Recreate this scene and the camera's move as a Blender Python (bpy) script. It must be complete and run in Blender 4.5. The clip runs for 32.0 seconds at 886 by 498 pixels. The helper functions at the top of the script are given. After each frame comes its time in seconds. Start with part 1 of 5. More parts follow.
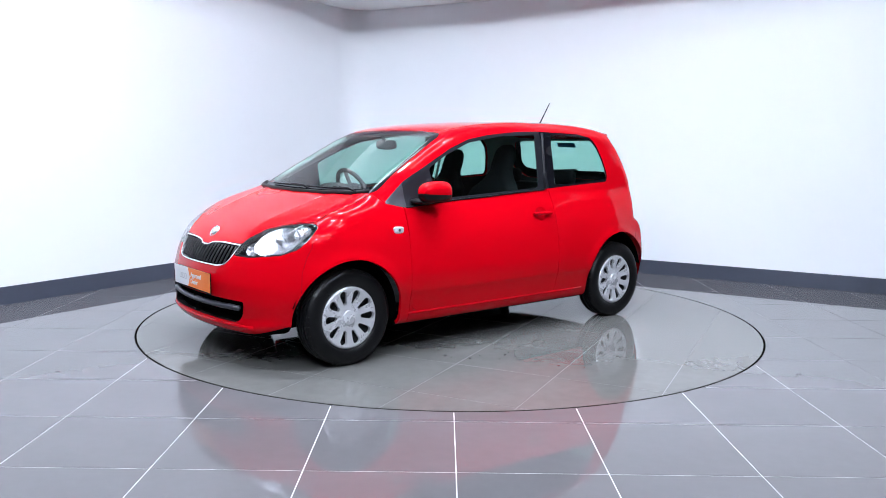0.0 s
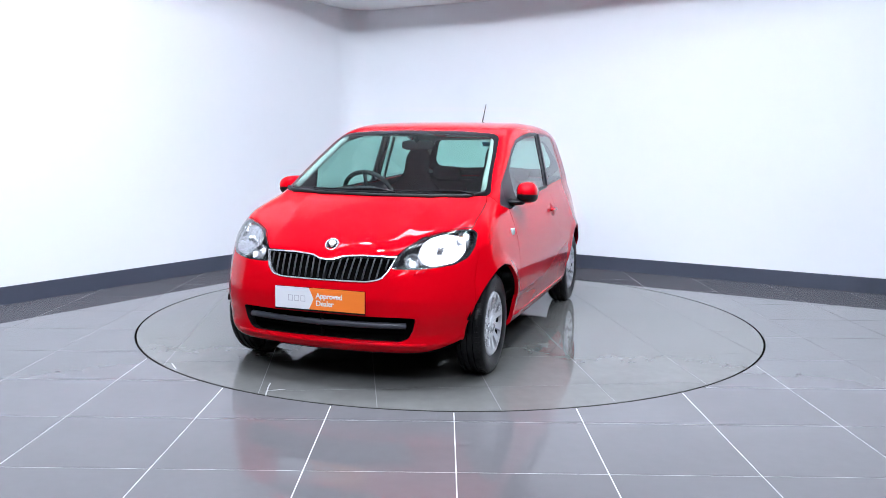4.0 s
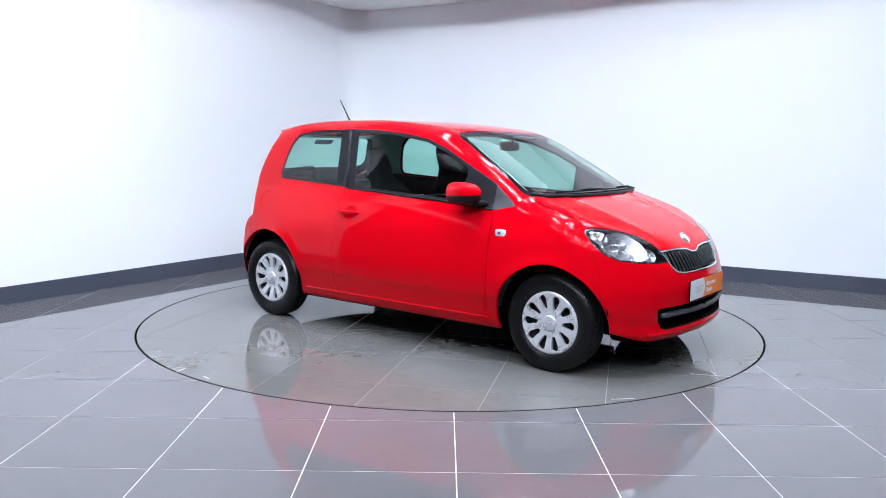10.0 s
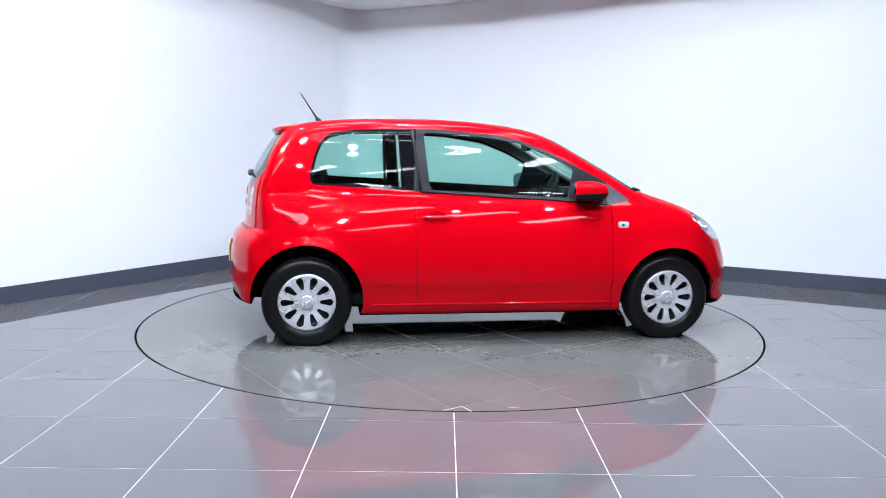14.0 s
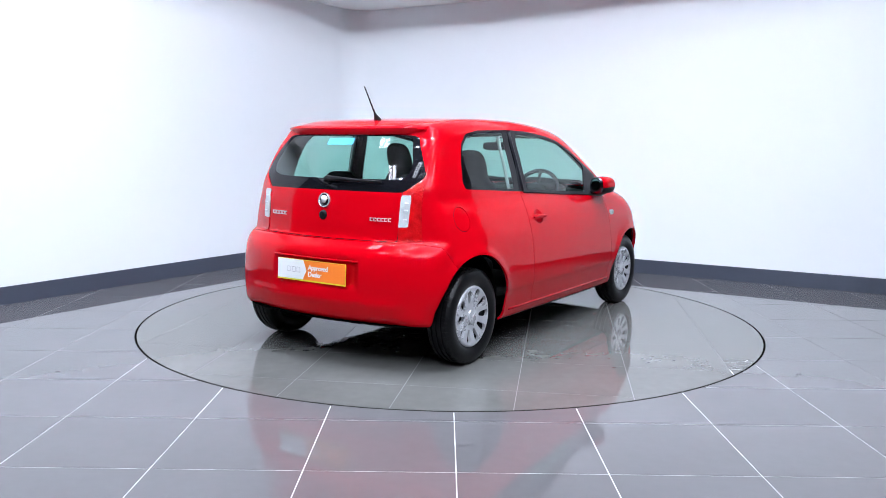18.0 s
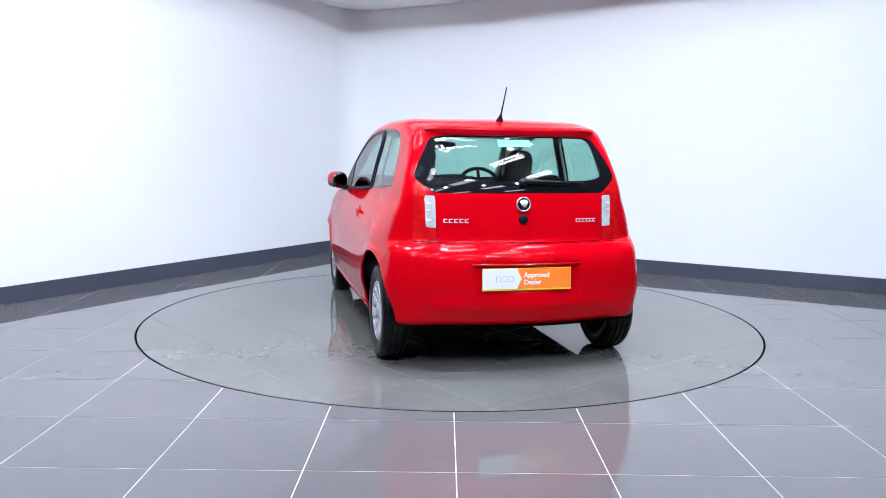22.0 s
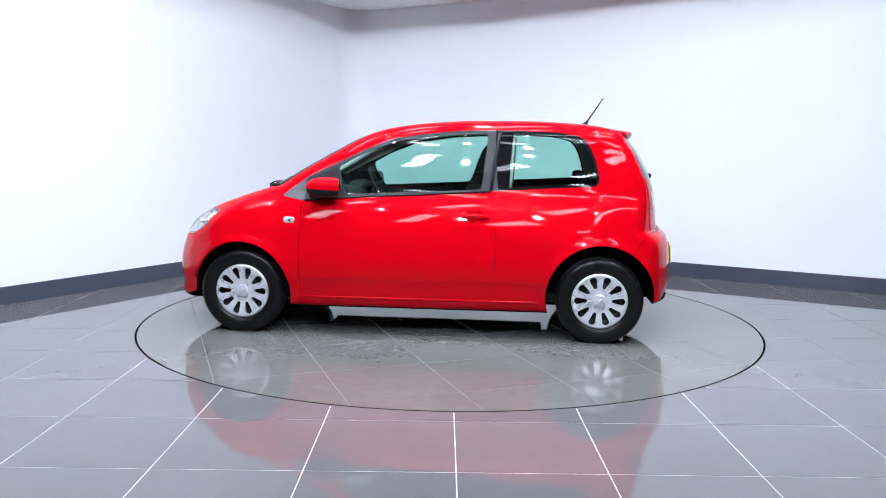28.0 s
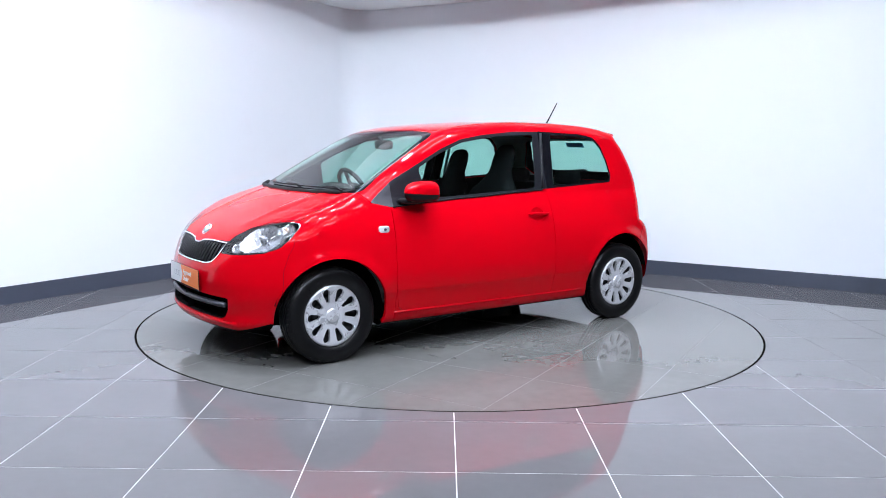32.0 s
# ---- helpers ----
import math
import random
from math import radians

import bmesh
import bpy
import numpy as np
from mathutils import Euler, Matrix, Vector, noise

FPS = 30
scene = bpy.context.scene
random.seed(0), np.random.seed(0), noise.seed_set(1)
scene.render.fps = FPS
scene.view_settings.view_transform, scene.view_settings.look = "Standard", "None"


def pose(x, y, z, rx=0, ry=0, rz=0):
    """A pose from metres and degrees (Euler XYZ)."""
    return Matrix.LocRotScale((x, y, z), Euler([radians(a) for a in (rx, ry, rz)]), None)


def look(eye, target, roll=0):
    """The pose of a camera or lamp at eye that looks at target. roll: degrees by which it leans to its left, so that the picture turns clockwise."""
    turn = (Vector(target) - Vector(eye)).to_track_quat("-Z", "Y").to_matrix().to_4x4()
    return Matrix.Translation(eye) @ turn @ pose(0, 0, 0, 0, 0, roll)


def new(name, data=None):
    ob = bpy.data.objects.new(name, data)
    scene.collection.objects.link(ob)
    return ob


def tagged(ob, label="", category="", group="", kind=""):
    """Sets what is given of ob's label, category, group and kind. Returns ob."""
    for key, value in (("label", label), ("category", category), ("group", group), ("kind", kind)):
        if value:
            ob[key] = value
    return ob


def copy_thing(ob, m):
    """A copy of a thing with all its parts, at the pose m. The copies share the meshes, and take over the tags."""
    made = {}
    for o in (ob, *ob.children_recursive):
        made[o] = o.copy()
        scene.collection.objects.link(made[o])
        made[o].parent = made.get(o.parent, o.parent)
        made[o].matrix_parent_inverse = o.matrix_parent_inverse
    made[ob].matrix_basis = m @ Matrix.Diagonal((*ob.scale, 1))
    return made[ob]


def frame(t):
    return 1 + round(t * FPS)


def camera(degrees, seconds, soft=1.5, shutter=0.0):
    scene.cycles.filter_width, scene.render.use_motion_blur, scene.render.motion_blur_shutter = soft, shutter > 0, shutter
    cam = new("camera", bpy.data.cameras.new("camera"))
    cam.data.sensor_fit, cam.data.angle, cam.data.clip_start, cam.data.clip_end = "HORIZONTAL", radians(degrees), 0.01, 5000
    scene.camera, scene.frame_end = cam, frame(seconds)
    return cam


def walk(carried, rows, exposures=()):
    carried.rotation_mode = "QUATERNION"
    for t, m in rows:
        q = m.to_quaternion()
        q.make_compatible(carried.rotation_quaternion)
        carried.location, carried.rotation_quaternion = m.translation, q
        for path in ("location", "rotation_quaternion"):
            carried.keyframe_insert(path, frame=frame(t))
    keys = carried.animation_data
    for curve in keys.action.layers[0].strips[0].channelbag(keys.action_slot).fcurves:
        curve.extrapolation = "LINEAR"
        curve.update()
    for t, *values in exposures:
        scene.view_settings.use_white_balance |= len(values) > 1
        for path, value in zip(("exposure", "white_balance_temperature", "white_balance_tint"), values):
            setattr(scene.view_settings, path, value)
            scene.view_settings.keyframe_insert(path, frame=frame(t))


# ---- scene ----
cam = camera(57.06, 32.0, soft=0.85)
CAM = look((0.0, -6.1003, 1.2909), (-0.0532, -0.1482, 0.5360), 0.733)
walk(cam, [(0.0, CAM), (32.0, CAM)], exposures=[(0.0, 0.0), (32.0, 0.0)])

# heading of the turntable, in degrees, second by second
TURN = [(0.0, -139.97), (0.5, -139.97), (1.0, -138.86), (1.5, -136.17), (2.0, -131.7), (2.5, -126.11), (3.0, -120.2), (3.5, -114.4), (4.5, -102.55), (5.5, -90.7), (6.0, -84.6),
        (7.0, -72.7), (8.0, -60.9), (9.0, -49.15), (10.0, -37.4), (11.0, -25.6), (12.0, -13.9), (13.0, -2.5), (14.0, 8.95), (15.0, 21.2), (16.0, 33.6), (17.0, 45.6),
        (18.0, 57.2), (19.0, 68.9), (20.0, 80.6), (21.0, 92.5), (22.0, 104.3), (23.0, 116.0), (24.0, 127.65), (25.0, 139.4), (26.0, 151.3), (27.0, 163.3), (28.0, 175.15),
        (29.0, 186.5), (30.0, 198.0), (30.5, 203.75), (31.0, 209.3), (31.5, 213.5), (32.0, 215.8)]

world = bpy.data.worlds.new("studio_world")
scene.world = world
world.use_nodes = True
world.node_tree.nodes["Background"].inputs[0].default_value = (0.9, 0.95, 1.0, 1)
world.node_tree.nodes["Background"].inputs[1].default_value = 0.02
PANEL_GLOW, SPOT_GLOW, DOWN_GLOW = 24.0, 2300.0, 900.0
# ---- materials ----
def material(name, colour, rough=0.5, metal=0.0, coat=0.0, bump=0.0, scale=40.0, vary=0.0, vary_scale=3.0, emit=0.0, spec=0.5, sheen=0.0, piece=0.0):
    m = bpy.data.materials.new(name)
    m.use_nodes = True
    nt = m.node_tree
    b = nt.nodes["Principled BSDF"]
    b.inputs["Base Color"].default_value = (*colour, 1)
    b.inputs["Roughness"].default_value = rough
    b.inputs["Metallic"].default_value = metal
    b.inputs["Coat Weight"].default_value = coat
    b.inputs["Coat Roughness"].default_value = 0.02
    b.inputs["Specular IOR Level"].default_value = spec
    b.inputs["Sheen Weight"].default_value = sheen
    if emit:
        b.inputs["Emission Color"].default_value = (*colour, 1)
        b.inputs["Emission Strength"].default_value = emit
    if vary or bump or piece:
        tc = nt.nodes.new("ShaderNodeTexCoord")
    if vary or piece:
        big, fine = nt.nodes.new("ShaderNodeTexNoise"), nt.nodes.new("ShaderNodeTexNoise")
        big.inputs["Scale"].default_value, fine.inputs["Scale"].default_value = vary_scale, vary_scale * 11
        big.inputs["Detail"].default_value, fine.inputs["Detail"].default_value = 5, 4
        nt.links.new(tc.outputs["Object"], big.inputs["Vector"])
        nt.links.new(tc.outputs["Object"], fine.inputs["Vector"])
        add = nt.nodes.new("ShaderNodeMath")
        add.operation = "MULTIPLY_ADD"
        add.inputs[1].default_value = 0.4
        nt.links.new(fine.outputs["Fac"], add.inputs[0])
        nt.links.new(big.outputs["Fac"], add.inputs[2])
        rng = nt.nodes.new("ShaderNodeMapRange")
        rng.inputs["From Min"].default_value, rng.inputs["From Max"].default_value = 0.45, 0.95
        rng.inputs["To Min"].default_value, rng.inputs["To Max"].default_value = 1 - vary, 1 + vary
        nt.links.new(add.outputs[0], rng.inputs["Value"])
        value = rng.outputs[0]
        if piece:
            info = nt.nodes.new("ShaderNodeObjectInfo")
            pr = nt.nodes.new("ShaderNodeMapRange")
            pr.inputs["To Min"].default_value, pr.inputs["To Max"].default_value = 1 - piece, 1 + piece
            nt.links.new(info.outputs["Random"], pr.inputs["Value"])
            mul = nt.nodes.new("ShaderNodeMath")
            mul.operation = "MULTIPLY"
            nt.links.new(value, mul.inputs[0])
            nt.links.new(pr.outputs[0], mul.inputs[1])
            value = mul.outputs[0]
        tint = nt.nodes.new("ShaderNodeVectorMath")
        tint.operation = "SCALE"
        tint.inputs[0].default_value = colour
        nt.links.new(value, tint.inputs["Scale"])
        nt.links.new(tint.outputs[0], b.inputs["Base Color"])
        rr = nt.nodes.new("ShaderNodeMapRange")
        rr.inputs["From Min"].default_value, rr.inputs["From Max"].default_value = 0.45, 0.95
        rr.inputs["To Min"].default_value, rr.inputs["To Max"].default_value = rough * 0.8, min(1, rough * 1.25)
        nt.links.new(add.outputs[0], rr.inputs["Value"])
        nt.links.new(rr.outputs[0], b.inputs["Roughness"])
    if bump:
        n = nt.nodes.new("ShaderNodeTexNoise")
        n.inputs["Scale"].default_value, n.inputs["Detail"].default_value = scale, 6
        nt.links.new(tc.outputs["Object"], n.inputs["Vector"])
        bp = nt.nodes.new("ShaderNodeBump")
        bp.inputs["Strength"].default_value, bp.inputs["Distance"].default_value = bump, 0.004
        nt.links.new(n.outputs["Fac"], bp.inputs["Height"])
        nt.links.new(bp.outputs["Normal"], b.inputs["Normal"])
    return m


def pane_material(name, tint, rough=0.0, ior=1.45):
    """A thin pane: tinted clear glass with the gloss of its two faces."""
    m = bpy.data.materials.new(name)
    m.use_nodes = True
    nt = m.node_tree
    nt.nodes.clear()
    out, mix = nt.nodes.new("ShaderNodeOutputMaterial"), nt.nodes.new("ShaderNodeMixShader")
    clear, gloss, face = nt.nodes.new("ShaderNodeBsdfTransparent"), nt.nodes.new("ShaderNodeBsdfGlossy"), nt.nodes.new("ShaderNodeLayerWeight")
    clear.inputs[0].default_value = (*tint, 1)
    gloss.inputs["Roughness"].default_value = rough
    face.inputs["Blend"].default_value = 0.5
    base = ((ior - 1) / (ior + 1)) ** 2
    power, scale = nt.nodes.new("ShaderNodeMath"), nt.nodes.new("ShaderNodeMath")
    power.operation, scale.operation = "POWER", "MULTIPLY_ADD"
    power.inputs[1].default_value, scale.inputs[1].default_value, scale.inputs[2].default_value = 4.0, 1 - base, base
    nt.links.new(face.outputs["Facing"], power.inputs[0])
    nt.links.new(power.outputs[0], scale.inputs[0])
    nt.links.new(scale.outputs[0], mix.inputs[0])
    nt.links.new(clear.outputs[0], mix.inputs[1])
    nt.links.new(gloss.outputs[0], mix.inputs[2])
    nt.links.new(mix.outputs[0], out.inputs[0])
    return m


M_WALL = material("white_wall_paint", (0.81, 0.835, 0.86), 0.55, vary=0.015, vary_scale=0.8, bump=0.08, scale=180)
M_CEIL = material("ceiling_paint", (0.90, 0.89, 0.88), 0.7, vary=0.02, vary_scale=1.2)
M_ROOF = material("roof_paint", (0.66, 0.66, 0.67), 0.7, vary=0.05, vary_scale=1.2)
M_SKIRT = material("slate_blue_skirting", (0.054, 0.063, 0.089), 0.45, vary=0.08, vary_scale=2.0, bump=0.05, scale=90)
M_TILE = material("polished_grey_tile", (0.108, 0.105, 0.110), 0.035, vary=0.06, vary_scale=1.6, piece=0.03, spec=0.35)
M_DISC = material("turntable_tile", (0.109, 0.109, 0.104), 0.045, vary=0.15, vary_scale=1.3, piece=0.03, spec=0.3)
M_GROUT = material("pale_grout", (0.46, 0.46, 0.46), 0.8, vary=0.1, vary_scale=6)
M_GROUT_DARK = material("grey_grout", (0.135, 0.135, 0.135), 0.8, vary=0.15, vary_scale=6)
M_GAP = material("dark_gap", (0.004, 0.004, 0.004), 1.0, spec=0.0)
M_RED = material("red_car_paint", (0.46, 0.0004, 0.0050), 0.45, coat=1.0, vary=0.015, vary_scale=1.5, spec=0.0)
M_RED.node_tree.nodes["Principled BSDF"].inputs["Coat IOR"].default_value = 1.28
M_BLACK = material("black_plastic", (0.006, 0.006, 0.007), 0.42, bump=0.03, scale=120, spec=0.15)
M_GLOSS_BLACK = material("gloss_black_trim", (0.005, 0.005, 0.007), 0.03, spec=0.25)
M_FRAME = material("grey_black_frame", (0.011, 0.0115, 0.0145), 0.35, spec=0.2)
M_CORNER = material("satin_grey_plastic", (0.030, 0.031, 0.038), 0.42, bump=0.03, scale=150)
M_SATIN = material("satin_grey_bar", (0.030, 0.032, 0.040), 0.35)
M_UNDER = material("underbody_black", (0.0025, 0.0025, 0.0025), 0.9, vary=0.2, vary_scale=8, spec=0.0)
M_RUBBER = material("tyre_rubber", (0.0045, 0.0045, 0.005), 0.33, spec=0.22, bump=0.15, scale=120, vary=0.15, vary_scale=9)
M_ALLOY = material("silver_wheel_paint", (0.58, 0.59, 0.62), 0.28, metal=0.42, coat=0.4, vary=0.03, vary_scale=8)
M_STEEL = material("dark_steel", (0.02, 0.02, 0.022), 0.5, metal=0.4)
M_CHROME = material("chrome", (0.82, 0.83, 0.85), 0.12, metal=0.75)
M_FABRIC = material("charcoal_fabric", (0.008, 0.008, 0.009), 0.95, vary=0.12, vary_scale=6, spec=0.05)
M_TRIM = material("dark_grey_trim", (0.012, 0.0125, 0.0135), 0.65, vary=0.06, vary_scale=5, spec=0.2)
M_LINER = material("pale_headlining", (0.30, 0.31, 0.30), 0.9, vary=0.04, vary_scale=6)
M_GLASS = pane_material("green_tinted_glass", (0.58, 0.84, 0.76), ior=1.62)
M_CLEAR = pane_material("clear_lens", (0.95, 0.96, 0.97))
M_MIRROR = material("mirror_silver", (0.16, 0.17, 0.19), 0.01, metal=1.0)
M_REFLECT = material("lamp_reflector", (0.52, 0.53, 0.56), 0.18, metal=0.9, bump=0.9, scale=45, vary=0.25, vary_scale=22)
M_LAMP_DARK = material("dark_lamp_housing", (0.012, 0.012, 0.015), 0.22)
M_AMBER = material("amber_lens", (0.62, 0.30, 0.09), 0.15, coat=0.5)
M_TAIL = material("red_lens", (0.44, 0.004, 0.006), 0.15, coat=0.3, spec=0.2, vary=0.3, vary_scale=20, bump=0.5, scale=90)
M_LENS_WHITE = material("white_lens", (0.42, 0.435, 0.445), 0.12, coat=0.6, bump=0.4, scale=110, vary=0.22, vary_scale=22)
M_PLATE_WHITE = material("white_plate", (0.72, 0.72, 0.74), 0.35)
M_PLATE_ORANGE = material("orange_plate", (0.86, 0.20, 0.025), 0.35)
M_PLATE_YELLOW = material("yellow_plate", (0.80, 0.55, 0.02), 0.35)
M_MARK = material("grey_print", (0.42, 0.40, 0.44), 0.5)
M_SILVER = material("silver_paint", (0.70, 0.71, 0.73), 0.3, metal=0.35, vary=0.04, vary_scale=30)
M_SLAT = material("dark_grey_slat", (0.011, 0.012, 0.015), 0.45, vary=0.05, vary_scale=20)
M_STICKER = material("blue_sticker", (0.07, 0.47, 0.85), 0.4)
M_LAMP = material("lamp_diffuser", (0.85, 0.93, 1.09), 0.5, emit=PANEL_GLOW)
M_DOWN = material("downlight_lens", (0.85, 0.93, 1.09), 0.5, emit=DOWN_GLOW)
M_SPOT = material("spot_lens", (0.85, 0.93, 1.09), 0.5, emit=SPOT_GLOW)
# for the added walls out of view, dark so paint and glass reflect little
M_DARK_WALL = material("charcoal_unseen_wall", (0.055, 0.055, 0.058), 0.9, vary=0.1, vary_scale=2.0, spec=0.1)
M_CHIP = material("white_filler", (0.28, 0.28, 0.275), 0.7, vary=0.1, vary_scale=20)
M_LAMP_BODY = material("white_lamp_metal", (0.75, 0.75, 0.75), 0.4)
# ---- curved sheets: a smooth car body as an implicit form, meshed and cut along outlines ----
def spline(pts):
    """A smooth curve through (x, y) pairs that does not overshoot."""
    px, py = (np.array(c, float) for c in zip(*sorted(pts)))
    d = np.diff(py) / np.diff(px)
    m = np.empty_like(py)
    m[0], m[-1] = d[0], d[-1]
    same = d[:-1] * d[1:] > 0
    m[1:-1] = np.where(same, 2 * d[:-1] * d[1:] / np.where(same, d[:-1] + d[1:], 1), 0)
    m[1:-1] = 0.5 * m[1:-1] + 0.5 * np.where(same, np.sign(d[1:]) * np.minimum(np.abs(d[:-1] + d[1:]) / 2, 2.5 * np.minimum(np.abs(d[:-1]), np.abs(d[1:]))), 0)

    def at(x):
        x = np.clip(x, px[0], px[-1])
        i = np.clip(np.searchsorted(px, x) - 1, 0, len(px) - 2)
        h = px[i + 1] - px[i]
        t = (x - px[i]) / h
        return ((1 + 2 * t) * (1 - t) ** 2 * py[i] + t * (1 - t) ** 2 * h * m[i]
                + t * t * (3 - 2 * t) * py[i + 1] + t * t * (t - 1) * h * m[i + 1])
    return at


def smax(a, b, k):
    h = np.maximum(k - np.abs(a - b), 0) / k
    return np.maximum(a, b) + h * h * k / 4


WHEEL_Z, WHEEL_X, TRACK = 0.286, 1.21, 0.715
ARCHES = ((1.21, 0.285, 0.347), (-1.21, 0.30, 0.358))
top_line = spline([(-1.6, 1.343), (-1.52, 1.366), (-1.35, 1.405), (-1.15, 1.445), (-0.9, 1.466), (-0.65, 1.472), (-0.4, 1.472), (-0.15, 1.462), (0.06, 1.443), (0.24, 1.415), (0.36, 1.382), (0.47, 1.337), (0.62, 1.257), (0.8, 1.156), (0.93, 1.080), (1.03, 1.023), (1.1, 0.996), (1.25, 0.948), (1.45, 0.872), (1.6, 0.802), (1.7, 0.741), (1.78, 0.669), (1.95, 0.527)])
side_line = spline([(0.1, 0.701), (0.19, 0.754), (0.225, 0.776), (0.262, 0.789), (0.285, 0.793), (0.31, 0.797), (0.37, 0.807), (0.41, 0.818), (0.5, 0.823), (0.62, 0.813), (0.73, 0.796), (0.83, 0.770), (0.9, 0.746), (0.945, 0.725), (0.975, 0.713), (1.02, 0.702), (1.12, 0.681), (1.22, 0.656), (1.32, 0.630), (1.4, 0.616), (1.55, 0.567)])
front_line = spline([(0.1, 1.698), (0.19, 1.774), (0.225, 1.814), (0.26, 1.821), (0.3, 1.816), (0.4, 1.828), (0.47, 1.827), (0.55, 1.811), (0.62, 1.790), (0.7, 1.760), (0.76, 1.730), (0.9, 1.596), (1.6, 1.344)])
rear_line = spline([(0.1, -1.617), (0.22, -1.707), (0.27, -1.745), (0.33, -1.756), (0.45, -1.758), (0.6, -1.747), (0.68, -1.726), (0.725, -1.688), (0.75, -1.652), (0.85, -1.642), (0.96, -1.629), (1.03, -1.615), (1.15, -1.565), (1.28, -1.489), (1.345, -1.440), (1.42, -1.420), (1.6, -1.40)])
plan_taper = spline([(-1.9, -0.116), (-1.6, -0.054), (-1.4, -0.026), (-1.1, 0.006), (0.9, 0.019), (1.15, 0.019), (1.35, 0.003), (1.5, -0.031), (1.65, -0.084), (1.9, -0.210)])


def belly(x, ay):
    """Height of the body's lower edge."""
    return 0.185 + 0.075 * np.clip((-x - 1.28) / 0.25, 0, 1) + 0.085 * np.clip((ay - 0.45) / 0.3, 0, 1) ** 2 * np.clip((x - 1.42) / 0.15, 0, 1)


def body_form(x, y, z):
    ay = np.abs(y)
    low = np.clip((1.05 - z) / 0.3, 0, 1)
    xs = x + 0.047 * ay ** 2
    e = 0.01
    zt = top_line(xs)
    slope = (top_line(xs + e) - top_line(xs - e)) / (2 * e)
    ridge = 0.004 * np.exp(-((ay - 0.44 + 0.16 * (x - 1.05)) / 0.045) ** 2) * np.clip((x - 1.03) / 0.12, 0, 1) * np.clip((1.66 - x) / 0.15, 0, 1)
    g_top = (z - zt - ridge + 0.031 * ay ** 2) / np.sqrt(1 + slope ** 2)
    w = side_line(z)
    tilt = (side_line(z + e) - side_line(z - e)) / (2 * e)
    flare = 0
    for ax, az, ar in ARCHES:
        d = np.hypot(x - ax, z - az)
        flare = flare + 0.013 * np.exp(-((d - ar) / 0.045) ** 2) * np.clip((0.80 - z) / 0.15, 0, 1) * np.clip((z - 0.30) / 0.2, 0, 1)
    bulge = 0.012 * np.exp(-((x + 1.15) / 0.4) ** 2) * np.exp(-((z - 0.68) / 0.14) ** 2)
    green = -0.011 * np.clip((z - 0.95) / 0.3, 0, 1) * np.clip((-x - 0.5) / 1.0, 0, 1)
    g_side = (ay - w - plan_taper(x) * (0.35 + 0.65 * low) - flare - bulge - green) / np.sqrt(1 + tilt ** 2)
    corner = np.maximum(ay - 0.48, 0)
    g_front = (x - front_line(z) + 0.303 * ay ** 2 + 1.431 * corner ** 2)
    g_rear = (rear_line(z) + 0.247 * ay ** 2 + 0.553 * corner ** 2 - x)
    f = smax(g_top, g_side, 0.11)
    f = smax(f, g_front, 0.085)
    f = smax(f, g_rear, 0.05)
    return smax(f, belly(x, ay) - z, 0.05)


def slopes(form, p, e=0.004):
    g = np.empty_like(p)
    for k in range(3):
        d = np.zeros(3)
        d[k] = e
        g[:, k] = form(*(p + d).T) - form(*(p - d).T)
    return g / (2 * e)


